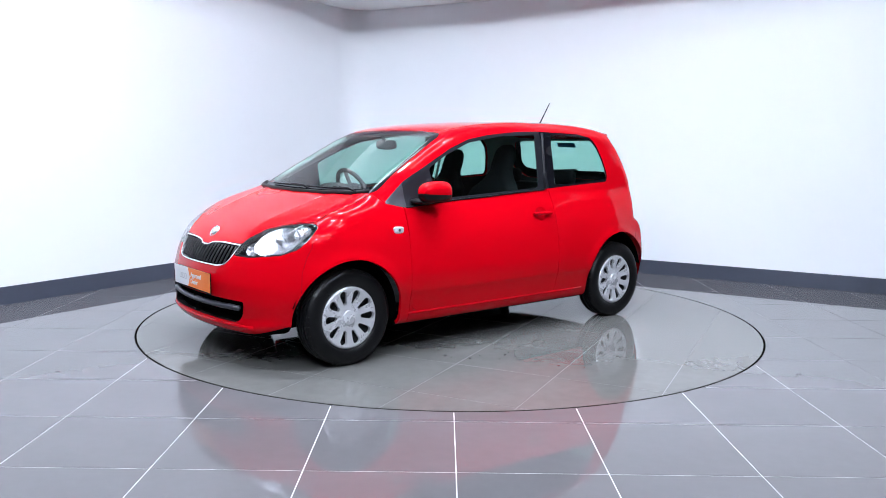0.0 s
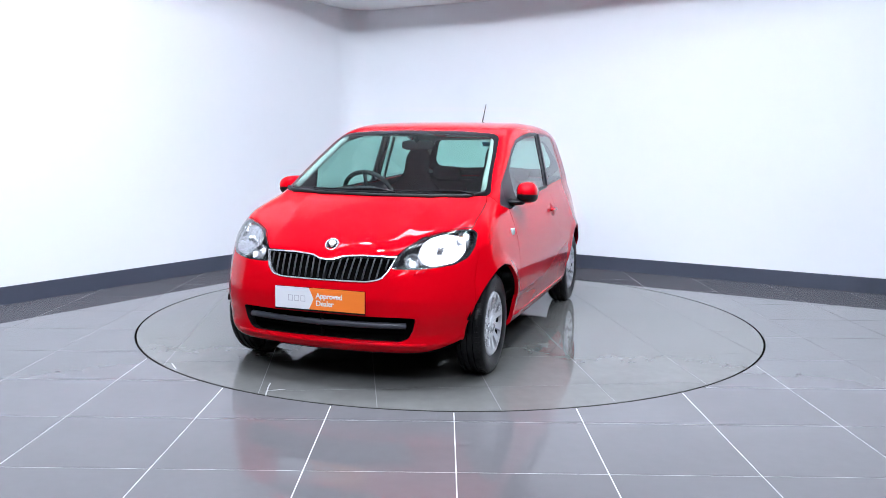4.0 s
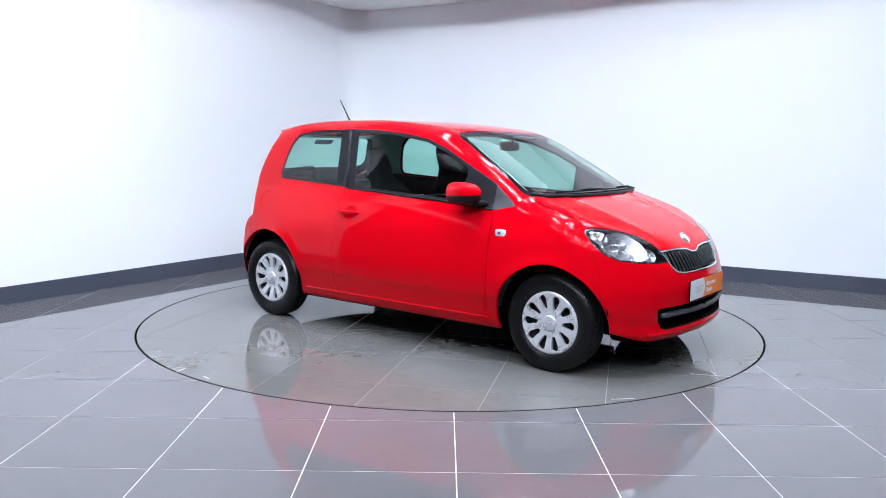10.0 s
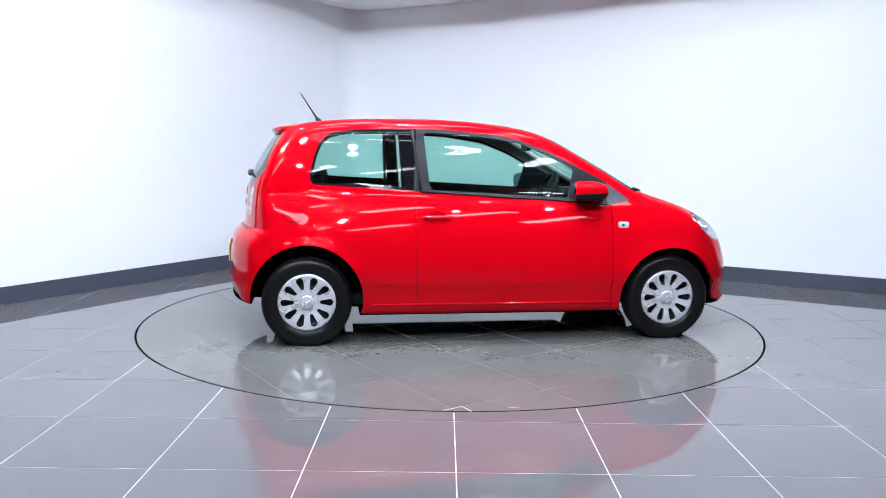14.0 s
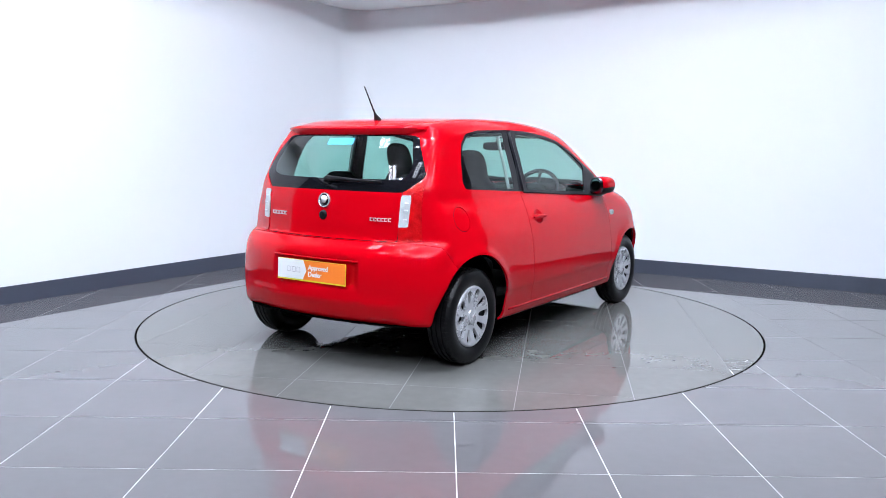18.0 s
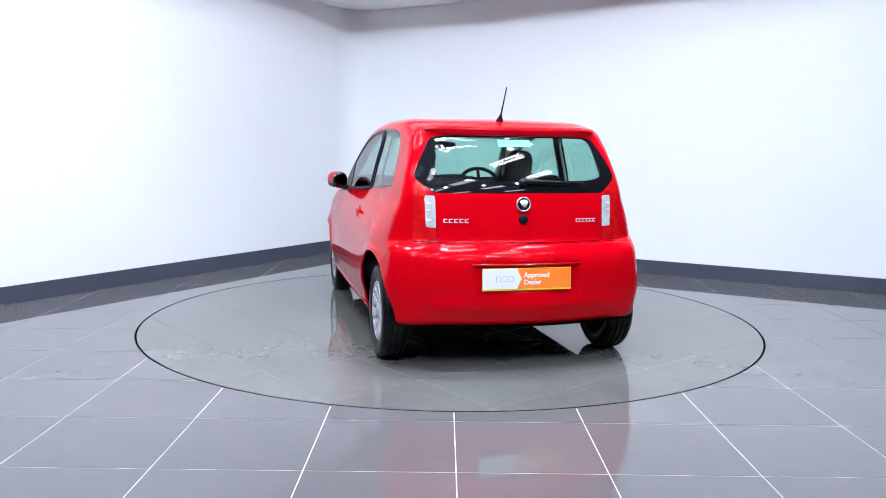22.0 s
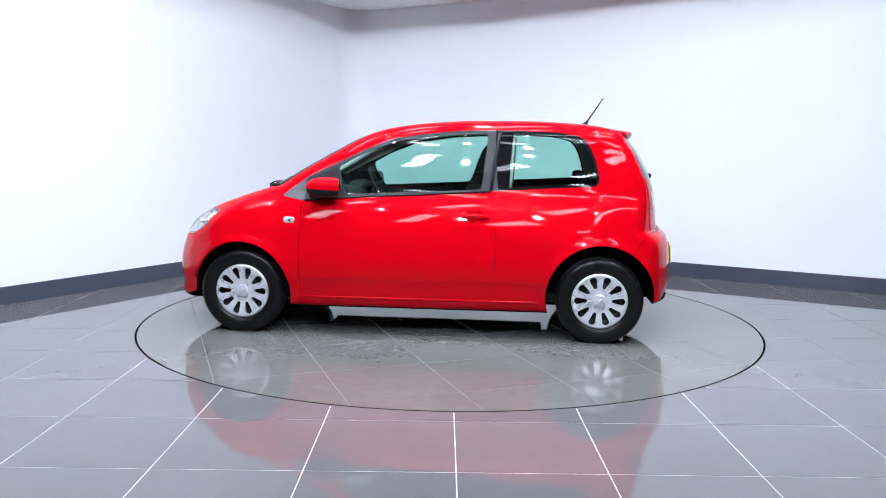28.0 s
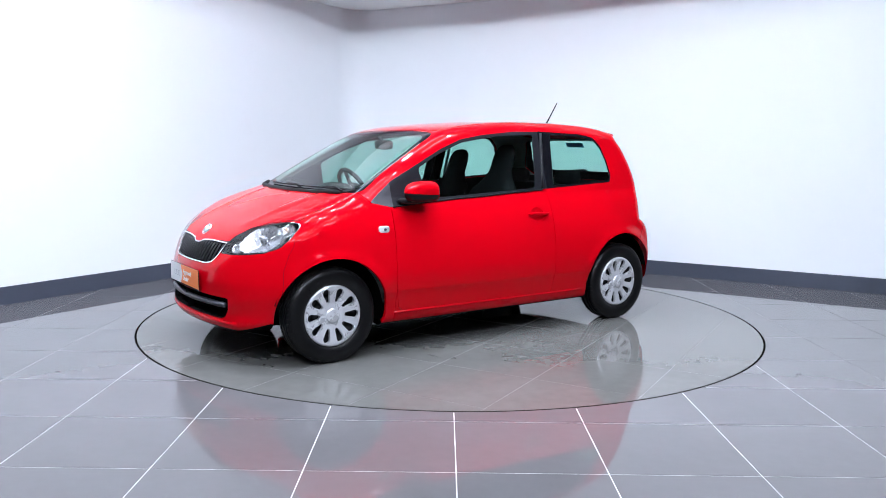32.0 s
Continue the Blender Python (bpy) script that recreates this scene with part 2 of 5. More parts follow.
class Sheet:
    """Triangles with a normal at each corner."""

    def __init__(self, v, n, t):
        used, t2 = np.unique(np.asarray(t, int).reshape(-1), return_inverse=True)
        self.v, self.n, self.t = v[used], n[used], t2.reshape(-1, 3)

    def cut(self, g):
        """Splits along g = 0: the sheet where g < 0, and the rest."""
        g = np.where(np.abs(g) < 2e-4, 2e-4, g)
        neg = g < 0
        count = neg[self.t].sum(1)
        v, n, extra, made = list(self.v), list(self.n), {}, {0: [], 1: []}

        def mid(a, b):
            key = (a, b) if a < b else (b, a)
            if key not in extra:
                s = g[a] / (g[a] - g[b])
                m = n[a] * (1 - s) + n[b] * s
                extra[key] = len(v)
                v.append(v[a] * (1 - s) + v[b] * s)
                n.append(m / max(np.linalg.norm(m), 1e-9))
            return extra[key]
        for tri in self.t[(count == 1) | (count == 2)]:
            a, b, c = (int(i) for i in tri)
            lone = neg[tri].sum() == 1
            while neg[a] != lone or neg[b] == lone or neg[c] == lone:
                a, b, c = b, c, a
            p, q = mid(a, b), mid(a, c)
            made[0 if lone else 1].append((a, p, q))
            made[1 if lone else 0] += [(p, b, c), (p, c, q)]
        v, n = np.array(v), np.array(n)
        empty = np.empty((0, 3), int)
        ins = np.vstack([self.t[count == 3], np.array(made[0], int).reshape(-1, 3), empty])
        out = np.vstack([self.t[count == 0], np.array(made[1], int).reshape(-1, 3), empty])
        return Sheet(v, n, ins), Sheet(v, n, out)

    def mirrored(self):
        k = np.array([1, -1, 1])
        return Sheet(self.v * k, self.n * k, self.t[:, ::-1])

    def plus(self, o):
        return Sheet(np.vstack([self.v, o.v]), np.vstack([self.n, o.n]), np.vstack([self.t, o.t + len(self.v)]))

    def pushed(self, d):
        return Sheet(self.v + self.n * d, self.n, self.t)

    def flipped(self):
        return Sheet(self.v, -self.n, self.t[:, ::-1])

    def edges(self):
        e = np.vstack([self.t[:, [0, 1]], self.t[:, [1, 2]], self.t[:, [2, 0]]])
        key = np.sort(e, 1)
        _, first, count = np.unique(key, axis=0, return_index=True, return_counts=True)
        return e[first[count == 1]]

    def rimmed(self, depth):
        """The sheet with its edges folded inwards by that depth."""
        e = self.edges()
        if not len(e):
            return self
        ids, inv = np.unique(e.reshape(-1), return_inverse=True)
        inv = inv.reshape(-1, 2)
        k = len(ids)
        a, b = self.v[ids], self.v[ids] - self.n[ids] * depth
        side = np.zeros((k, 3))
        for (i, j) in inv:
            m = np.cross(a[j] - a[i], self.n[ids[i]])
            m = m / max(np.linalg.norm(m), 1e-9)
            side[i] += m
            side[j] += m
        side /= np.maximum(np.linalg.norm(side, axis=1, keepdims=True), 1e-9)
        t = [(i, i + k, j) for i, j in inv] + [(j, i + k, j + k) for i, j in inv]
        return self.plus(Sheet(np.vstack([a, b]), np.vstack([side, side]), np.array(t)))


def meshed(form, low, high, step):
    """The zero surface of a form in a box, as a Sheet (one corner for each cell that it crosses)."""
    ax = [np.arange(a, b + step, step) for a, b in zip(low, high)]
    gx, gy, gz = np.meshgrid(*ax, indexing="ij")
    val = form(gx, gy, gz)
    s = val < 0
    n = [len(a) - 1 for a in ax]
    acc, cnt = np.zeros((*n, 3)), np.zeros(n)
    base = np.stack([gx, gy, gz], -1)
    corners = [(i, j, k) for i in (0, 1) for j in (0, 1) for k in (0, 1)]

    def block(arr, o):
        return arr[o[0]:o[0] + n[0], o[1]:o[1] + n[1], o[2]:o[2] + n[2]]
    for o in corners:
        for d in range(3):
            if o[d] == 0:
                q = tuple(1 if m == d else o[m] for m in range(3))
                v0, v1 = block(val, o), block(val, q)
                cross = (v0 < 0) != (v1 < 0)
                w = np.where(cross, v0 / np.where(cross, v0 - v1, 1), 0)[..., None]
                acc += np.where(cross[..., None], block(base, o) * (1 - w) + block(base, q) * w, 0)
                cnt += cross
    ids = -np.ones(n, int)
    live = cnt > 0
    ids[live] = np.arange(live.sum())
    p = acc[live] / cnt[live][:, None]
    quads = []
    for d in range(3):
        u, w = (d + 1) % 3, (d + 2) % 3
        sl0, sl1 = [slice(None)] * 3, [slice(None)] * 3
        sl0[d], sl1[d] = slice(0, n[d]), slice(1, n[d] + 1)
        a, b = s[tuple(sl0)], s[tuple(sl1)]
        for turn, mask in ((False, a & ~b), (True, ~a & b)):
            i = np.argwhere(mask)
            i = i[(i[:, u] > 0) & (i[:, w] > 0) & (i[:, u] < n[u]) & (i[:, w] < n[w])]
            c = []
            for du, dw in ((1, 1), (0, 1), (0, 0), (1, 0)):
                j = i.copy()
                j[:, u] -= du
                j[:, w] -= dw
                c.append(ids[tuple(j.T)])
            q = np.stack(c if not turn else c[::-1], 1)
            quads.append(q)
    q = np.vstack(quads)
    q = q[(q >= 0).all(1)]
    for _ in range(4):
        g = slopes(form, p)
        f = form(*p.T)
        move = g * (f / np.maximum((g * g).sum(1), 1e-3))[:, None]
        p = p - np.clip(move, -step, step)
    g = slopes(form, p)
    nrm = g / np.maximum(np.linalg.norm(g, axis=1, keepdims=True), 1e-9)
    t = np.vstack([q[:, [0, 1, 2]], q[:, [0, 2, 3]]])
    m = p[t]
    face = np.cross(m[:, 1] - m[:, 0], m[:, 2] - m[:, 0])
    wrong = (face * nrm[t].sum(1)).sum(1) < 0
    t[wrong] = t[wrong][:, ::-1]
    return Sheet(p, nrm, t)


def outline(a, b, pts, r=0.0):
    """Signed distance of the points (a, b) from a closed outline whose corners are rounded by r; negative inside."""
    pts = np.array(pts, float)
    area = np.sum(pts[:, 0] * np.roll(pts[:, 1], -1) - pts[:, 1] * np.roll(pts[:, 0], -1))
    if area < 0:
        pts = pts[::-1]
    if r:
        fine = []
        k = len(pts)
        for i in range(k):
            p, q, s = pts[i - 1], pts[i], pts[(i + 1) % k]
            la, lb = np.linalg.norm(p - q), np.linalg.norm(s - q)
            d = min(r, 0.45 * la, 0.45 * lb)
            p1, p2 = q + (p - q) / la * d, q + (s - q) / lb * d
            for u in np.linspace(0, 1, 6):
                fine.append((1 - u) ** 2 * p1 + 2 * u * (1 - u) * q + u * u * p2)
        pts = np.array(fine)
    best, inside = np.full(len(a), 1e9), np.zeros(len(a), bool)
    for p, q in zip(pts, np.roll(pts, -1, axis=0)):
        d = q - p
        l2 = max(d @ d, 1e-12)
        u = np.clip(((a - p[0]) * d[0] + (b - p[1]) * d[1]) / l2, 0, 1)
        best = np.minimum(best, np.hypot(a - p[0] - u * d[0], b - p[1] - u * d[1]))
        if abs(d[1]) > 1e-12:
            hit = ((p[1] > b) != (q[1] > b)) & (a < p[0] + (b - p[1]) / d[1] * d[0])
            inside ^= hit
    return np.where(inside, -best, best)
# ---- helpers for parts ----
def part(name, bm, mat, parent=None, label="", smooth=False):
    """One bmesh, or one Sheet, as one mesh object under a thing or a part."""
    me = bpy.data.meshes.new(name)
    if isinstance(bm, Sheet):
        me.from_pydata(bm.v.tolist(), [], bm.t.tolist())
        me.shade_smooth()
        me.normals_split_custom_set_from_vertices(bm.n.tolist())
    else:
        bm.normal_update()
        bm.to_mesh(me)
        bm.free()
        if smooth:
            me.shade_smooth()
    me.materials.append(mat)
    ob = new(name, me)
    if parent:
        ob.parent = parent
    if label:
        tagged(ob, label)
    return ob


def box(x0, x1, y0, y1, z0, z1, bevel=0.0, bm=None, seg=2):
    bm2 = bmesh.new()
    bmesh.ops.create_cube(bm2, size=1.0)
    for v in bm2.verts:
        v.co = Vector((x0 + (v.co.x + 0.5) * (x1 - x0), y0 + (v.co.y + 0.5) * (y1 - y0), z0 + (v.co.z + 0.5) * (z1 - z0)))
    if bevel:
        bmesh.ops.bevel(bm2, geom=bm2.edges[:] , offset=bevel, segments=seg, profile=0.5, affect="EDGES")
    if bm is None:
        return bm2
    me = bpy.data.meshes.new("tmp")
    bm2.to_mesh(me)
    bm.from_mesh(me)
    bpy.data.meshes.remove(me)
    bm2.free()
    return bm


def prism(pts, z0, z1, bm=None):
    """An upright block over a plan outline (counter-clockwise)."""
    bm = bm or bmesh.new()
    lo = [bm.verts.new((x, y, z0)) for x, y in pts]
    hi = [bm.verts.new((x, y, z1)) for x, y in pts]
    bm.faces.new(hi)
    bm.faces.new(lo[::-1])
    k = len(pts)
    for i in range(k):
        bm.faces.new((lo[i], lo[(i + 1) % k], hi[(i + 1) % k], hi[i]))
    return bm


def lathe(profile, n=48, bm=None):
    """Turns (radius, y) pairs about the y axis."""
    bm = bm or bmesh.new()
    rings = []
    for r, y in profile:
        rings.append([bm.verts.new((r * math.cos(2 * math.pi * k / n), y, r * math.sin(2 * math.pi * k / n))) for k in range(n)])
    for a, b in zip(rings, rings[1:]):
        for k in range(n):
            bm.faces.new((a[k], a[(k + 1) % n], b[(k + 1) % n], b[k]))
    bmesh.ops.remove_doubles(bm, verts=bm.verts, dist=1e-5)
    bmesh.ops.recalc_face_normals(bm, faces=bm.faces)
    return bm


def tube(points, r, n=10, bm=None, taper=None):
    """A round rod along points."""
    bm = bm or bmesh.new()
    pts = [Vector(p) for p in points]
    rings = []
    for i, p in enumerate(pts):
        d = (pts[min(i + 1, len(pts) - 1)] - pts[max(i - 1, 0)]).normalized()
        a = d.orthogonal().normalized() if abs(d.z) > 0.99 else d.cross(Vector((0, 0, 1))).normalized()
        b = d.cross(a)
        rr = r if taper is None else taper[i]
        rings.append([bm.verts.new(p + (a * math.cos(2 * math.pi * k / n) + b * math.sin(2 * math.pi * k / n)) * rr) for k in range(n)])
    for u, v in zip(rings, rings[1:]):
        for k in range(n):
            bm.faces.new((u[k], u[(k + 1) % n], v[(k + 1) % n], v[k]))
    bm.faces.new(rings[0][::-1])
    bm.faces.new(rings[-1])
    bmesh.ops.recalc_face_normals(bm, faces=bm.faces)
    return bm


def smooth(bm, mat, name, parent, label=""):
    return part(name, bm, mat, parent, label, smooth=True)


# ---- the room ----
CORNER = Vector((-1.188, 4.084))
LEFT_WAY, RIGHT_WAY = Vector((-0.5146, -0.8574)), Vector((0.8758, -0.4826))
LEFT_IN, RIGHT_IN = Vector((0.8574, -0.5146)), Vector((-0.4826, -0.8758))
SKIRT_H, LOW_CEILING, HIGH_CEILING, LAMP_Z = 0.142, 2.893, 4.75, 4.5


def back_line(offset=0.0, left=7.9, right=8.2):
    """The plan of the two back walls with their rounded corner, set off into the room, for those lengths."""
    nl, nr = LEFT_IN, RIGHT_IN
    t = 0.34
    a, b = CORNER + LEFT_WAY * t, CORNER + RIGHT_WAY * t
    half = math.acos(LEFT_WAY.dot(RIGHT_WAY)) / 2
    mid = CORNER + (LEFT_WAY + RIGHT_WAY).normalized() * (t / math.cos(half))
    r = t * math.tan(half)
    pts = [CORNER + LEFT_WAY * left + nl * offset, a + nl * offset]
    a0, a1 = math.atan2(-nl.y, -nl.x), math.atan2(-nr.y, -nr.x)
    while a1 > a0:
        a1 -= 2 * math.pi
    for i in range(1, 16):
        ang = a0 + (a1 - a0) * i / 16
        pts.append(mid + Vector((math.cos(ang), math.sin(ang))) * (r - offset))
    pts += [b + nr * offset, CORNER + RIGHT_WAY * right + nr * offset]
    return pts


def strip(inner, outer, z0, z1):
    """A wall between two plan lines."""
    bm = bmesh.new()
    rows = [[bm.verts.new((p.x, p.y, z)) for p in line] for line, z in ((inner, z0), (inner, z1), (outer, z1), (outer, z0))]
    k = len(inner)
    for a, b in ((0, 1), (1, 2), (2, 3), (3, 0)):
        for i in range(k - 1):
            bm.faces.new((rows[a][i], rows[b][i], rows[b][i + 1], rows[a][i + 1]))
    for i in (0, k - 1):
        bm.faces.new([rows[j][i] for j in range(4)])
    bmesh.ops.recalc_face_normals(bm, faces=bm.faces)
    return bm


def room():
    wall = tagged(part("wall_back", strip(back_line(0, 5.9, 6.5), back_line(-0.15, 5.9, 6.5), 0.0, HIGH_CEILING), M_WALL, smooth=False), "smooth white painted studio wall with a rounded corner", "wall", kind="structure")
    for p in wall.data.polygons:
        p.use_smooth = True
    wall.data.set_sharp_from_angle(angle=radians(30))
    sk = tagged(part("baseboard", strip(back_line(0.018, 5.9, 6.5), back_line(0.001, 5.9, 6.5), 0.0, SKIRT_H), M_SKIRT), "dark slate-blue skirting board along the white wall", "skirting", kind="structure")
    for p in sk.data.polygons:
        p.use_smooth = True
    sk.data.set_sharp_from_angle(angle=radians(30))
    # added dark ends beyond the view, so the car's sides mirror less white
    for name, way, inward, start, end in (("added_dark_wall_left", LEFT_WAY, LEFT_IN, 5.9, 7.9), ("added_dark_wall_right", RIGHT_WAY, RIGHT_IN, 6.5, 8.2)):
        p, q = CORNER + way * start, CORNER + way * end
        tagged(part(name, strip([p, q], [p - inward * 0.15, q - inward * 0.15], 0.0, HIGH_CEILING), M_DARK_WALL), "unseen charcoal wall added to keep reflections dark", "wall", kind="structure")
    a, b = back_line()[0], back_line()[-1]
    # unseen dark walls added to close the room and limit fill light
    tagged(part("wall_left", box(a.x - 0.15, a.x, -9.2, a.y, 0, HIGH_CEILING), M_DARK_WALL), "unseen charcoal wall added to keep reflections dark", "wall", kind="structure")
    tagged(part("wall_right", box(b.x, b.x + 0.15, -9.2, b.y, 0, HIGH_CEILING), M_DARK_WALL), "unseen charcoal wall added to keep reflections dark", "wall", kind="structure")
    tagged(part("wall_front", box(a.x, b.x, -9.2, -9.05, 0, HIGH_CEILING), M_DARK_WALL), "unseen charcoal wall added behind the camera to keep reflections dark", "wall", kind="structure")
    tagged(part("ceiling", box(a.x - 0.15, b.x + 0.15, -9.2, 4.6, HIGH_CEILING, HIGH_CEILING + 0.1), M_ROOF), "high pale grey ceiling carrying strip lights", "ceiling", kind="structure")
    # low bulkhead that runs along the back walls
    edge = [CORNER + LEFT_WAY * d + LEFT_IN * o for d, o in ((7.6, 0.25), (3.0, 0.35), (1.9, 0.55))] + [Vector((-1.2, 2.45)), Vector((-0.75, 2.55))]
    edge += [CORNER + RIGHT_WAY * d + RIGHT_IN * o for d, o in ((2.05, 1.2), (3.0, 0.98), (3.9, 0.75), (5.2, 0.5), (7.9, 0.3))]
    line = back_line(0.001)
    near = [(p.x, p.y) for p in edge]
    far = [(p.x, p.y) for p in line]
    bm = prism(near + far[::-1], LOW_CEILING, LOW_CEILING + 0.16)
    bmesh.ops.triangulate(bm, faces=[f for f in bm.faces if len(f.verts) > 4])
    tagged(part("ceiling_bulkhead", bm, M_CEIL), "lowered white ceiling edge along the back walls", "ceiling", kind="structure")


def ceiling_lights():
    """Louvred twin-tube panels in slanting rows, parallel to the left wall, and small spots turned to the back walls."""
    panel = new("ceiling_light")
    tagged(panel, "white louvred twin-tube panel light glowing under the ceiling", "ceiling light", group="panel lights under the ceiling")
    part("frame", box(-0.61, 0.61, -0.165, 0.165, 0.02, 0.09, 0.008), M_LAMP_BODY, panel)
    for x in (-0.45, 0.45):
        part("hanger", box(x - 0.01, x + 0.01, -0.01, 0.01, 0.08, HIGH_CEILING - LAMP_Z + 0.002), M_LAMP_BODY, panel)
    for y in (-0.078, 0.078):
        part("diffuser", box(-0.58, 0.58, y - 0.056, y + 0.056, -0.005, 0.022), M_LAMP, panel, "glowing white tube cover")
    for x in (-0.29, 0.0, 0.29):
        part("louvre", box(x - 0.004, x + 0.004, -0.15, 0.15, -0.03, 0.021), M_LAMP_BODY, panel)
    places = [(x + dx, -4.9 - 0.42 * x + dy) for dx, dy, row in ((0.0, 0.0, (-3.4, -2.0, -0.6, 0.8, 2.2, 3.6)), (1.0, 2.2, (-3.4, -2.0, -0.6, 0.8, 2.2)), (2.0, 3.75, (-2.9, -1.5, -0.1)), (-1.0, -2.2, (-2.0, -0.6, 0.8, 2.2))) for x in row]
    panel.matrix_basis = pose(*places[0], LAMP_Z, 0, 0, 57)
    for x, y in places[1:]:
        copy_thing(panel, pose(x, y, LAMP_Z, 0, 0, 57))
    spot = new("spotlight")
    tagged(spot, "small round white spotlight turned towards the back walls", "spotlight", group="spotlights under the ceiling")
    smooth_can = part("can", lathe([(0.0, 0.0), (0.075, 0.0), (0.08, 0.01), (0.08, 0.20), (0.072, 0.20), (0.069, 0.12), (0.0, 0.12)], 24), M_LAMP_BODY, spot)
    smooth_can.data.set_sharp_from_angle(angle=radians(30))
    part("lens", lathe([(0.0, 0.128), (0.05, 0.127), (0.0665, 0.122)], 24), M_SPOT, spot, "glowing round lens")
    down = new("downlight")
    tagged(down, "round black-lined downlight under the ceiling", "ceiling light", group="downlights under the ceiling")
    can = part("can", lathe([(0.0, 0.18), (0.13, 0.18), (0.13, 0.0), (0.122, 0.0), (0.122, 0.17), (0.0, 0.17)], 28), M_BLACK, down)
    can.matrix_basis = pose(0, 0, 0, 90, 0, 0)
    can.data.set_sharp_from_angle(angle=radians(30))
    lens = part("lens", lathe([(0.0, 0.150), (0.06, 0.150), (0.112, 0.155)], 28), M_DOWN, down, "glowing round lens")
    lens.matrix_basis = pose(0, 0, 0, 90, 0, 0)
    smooth(tube([(0, 0, 0.17), (0, 0, HIGH_CEILING - LAMP_Z + 0.003)], 0.012, 8), M_LAMP_BODY, "rod", down)
    for i, (x, y) in enumerate([(x, y) for y in (-2.3, -0.7) for x in (-1.7, 0.0, 1.7)]):
        if i:
            copy_thing(down, pose(x, y, LAMP_Z))
        else:
            down.matrix_basis = pose(x, y, LAMP_Z)
    aims = (((-3.3, -4.2), (-2.6, 1.6)), ((-1.9, -5.6), (-0.9, 3.9)), ((-0.9, -7.0), (0.9, 3.0)), ((1.7, -5.6), (1.9, 2.4)), ((2.8, -4.8), (3.3, 1.6)), ((0.3, -6.4), (-1.8, 3.0)))
    cans = [spot] + [copy_thing(spot, pose(0, 0, 0)) for _ in aims[1:]]
    for one, ((x, y), (u, v)) in zip(cans, aims):
        way = Vector((u - x, v - y, 1.9 - LAMP_Z))
        m = Matrix.Translation((x, y, LAMP_Z)) @ way.to_track_quat("Y", "Z").to_matrix().to_4x4()
        one.matrix_basis = m
        top = m.inverted() @ Vector((x, y, HIGH_CEILING + 0.004))
        smooth(tube([(0, 0.10, 0.0), tuple(top)], 0.012, 8), M_LAMP_BODY, "rod", one)


# ---- tiled floor and turntable ----
TILE, TILE_Y, GROUT, DISC_R = 0.611, 0.606, 0.005, 2.240
DISC_GRID = pose(0, 0, 0, 0, 0, 25.3)
GRID = pose(0.030, -2.385, 0, 0, 0, 0.55)


def tile_sheet(x0, x1, y0, y1, n=1):
    gx, gy = np.meshgrid(np.linspace(x0, x1, n + 1), np.linspace(y0, y1, n + 1), indexing="ij")
    v = np.stack([gx.ravel(), gy.ravel(), np.zeros(gx.size)], 1)
    t = []
    for i in range(n):
        for j in range(n):
            a, b, c2, d = i * (n + 1) + j, (i + 1) * (n + 1) + j, (i + 1) * (n + 1) + j + 1, i * (n + 1) + j + 1
            t += [(a, b, c2), (a, c2, d)]
    return Sheet(v, np.tile([0.0, 0.0, 1.0], (len(v), 1)), np.array(t))


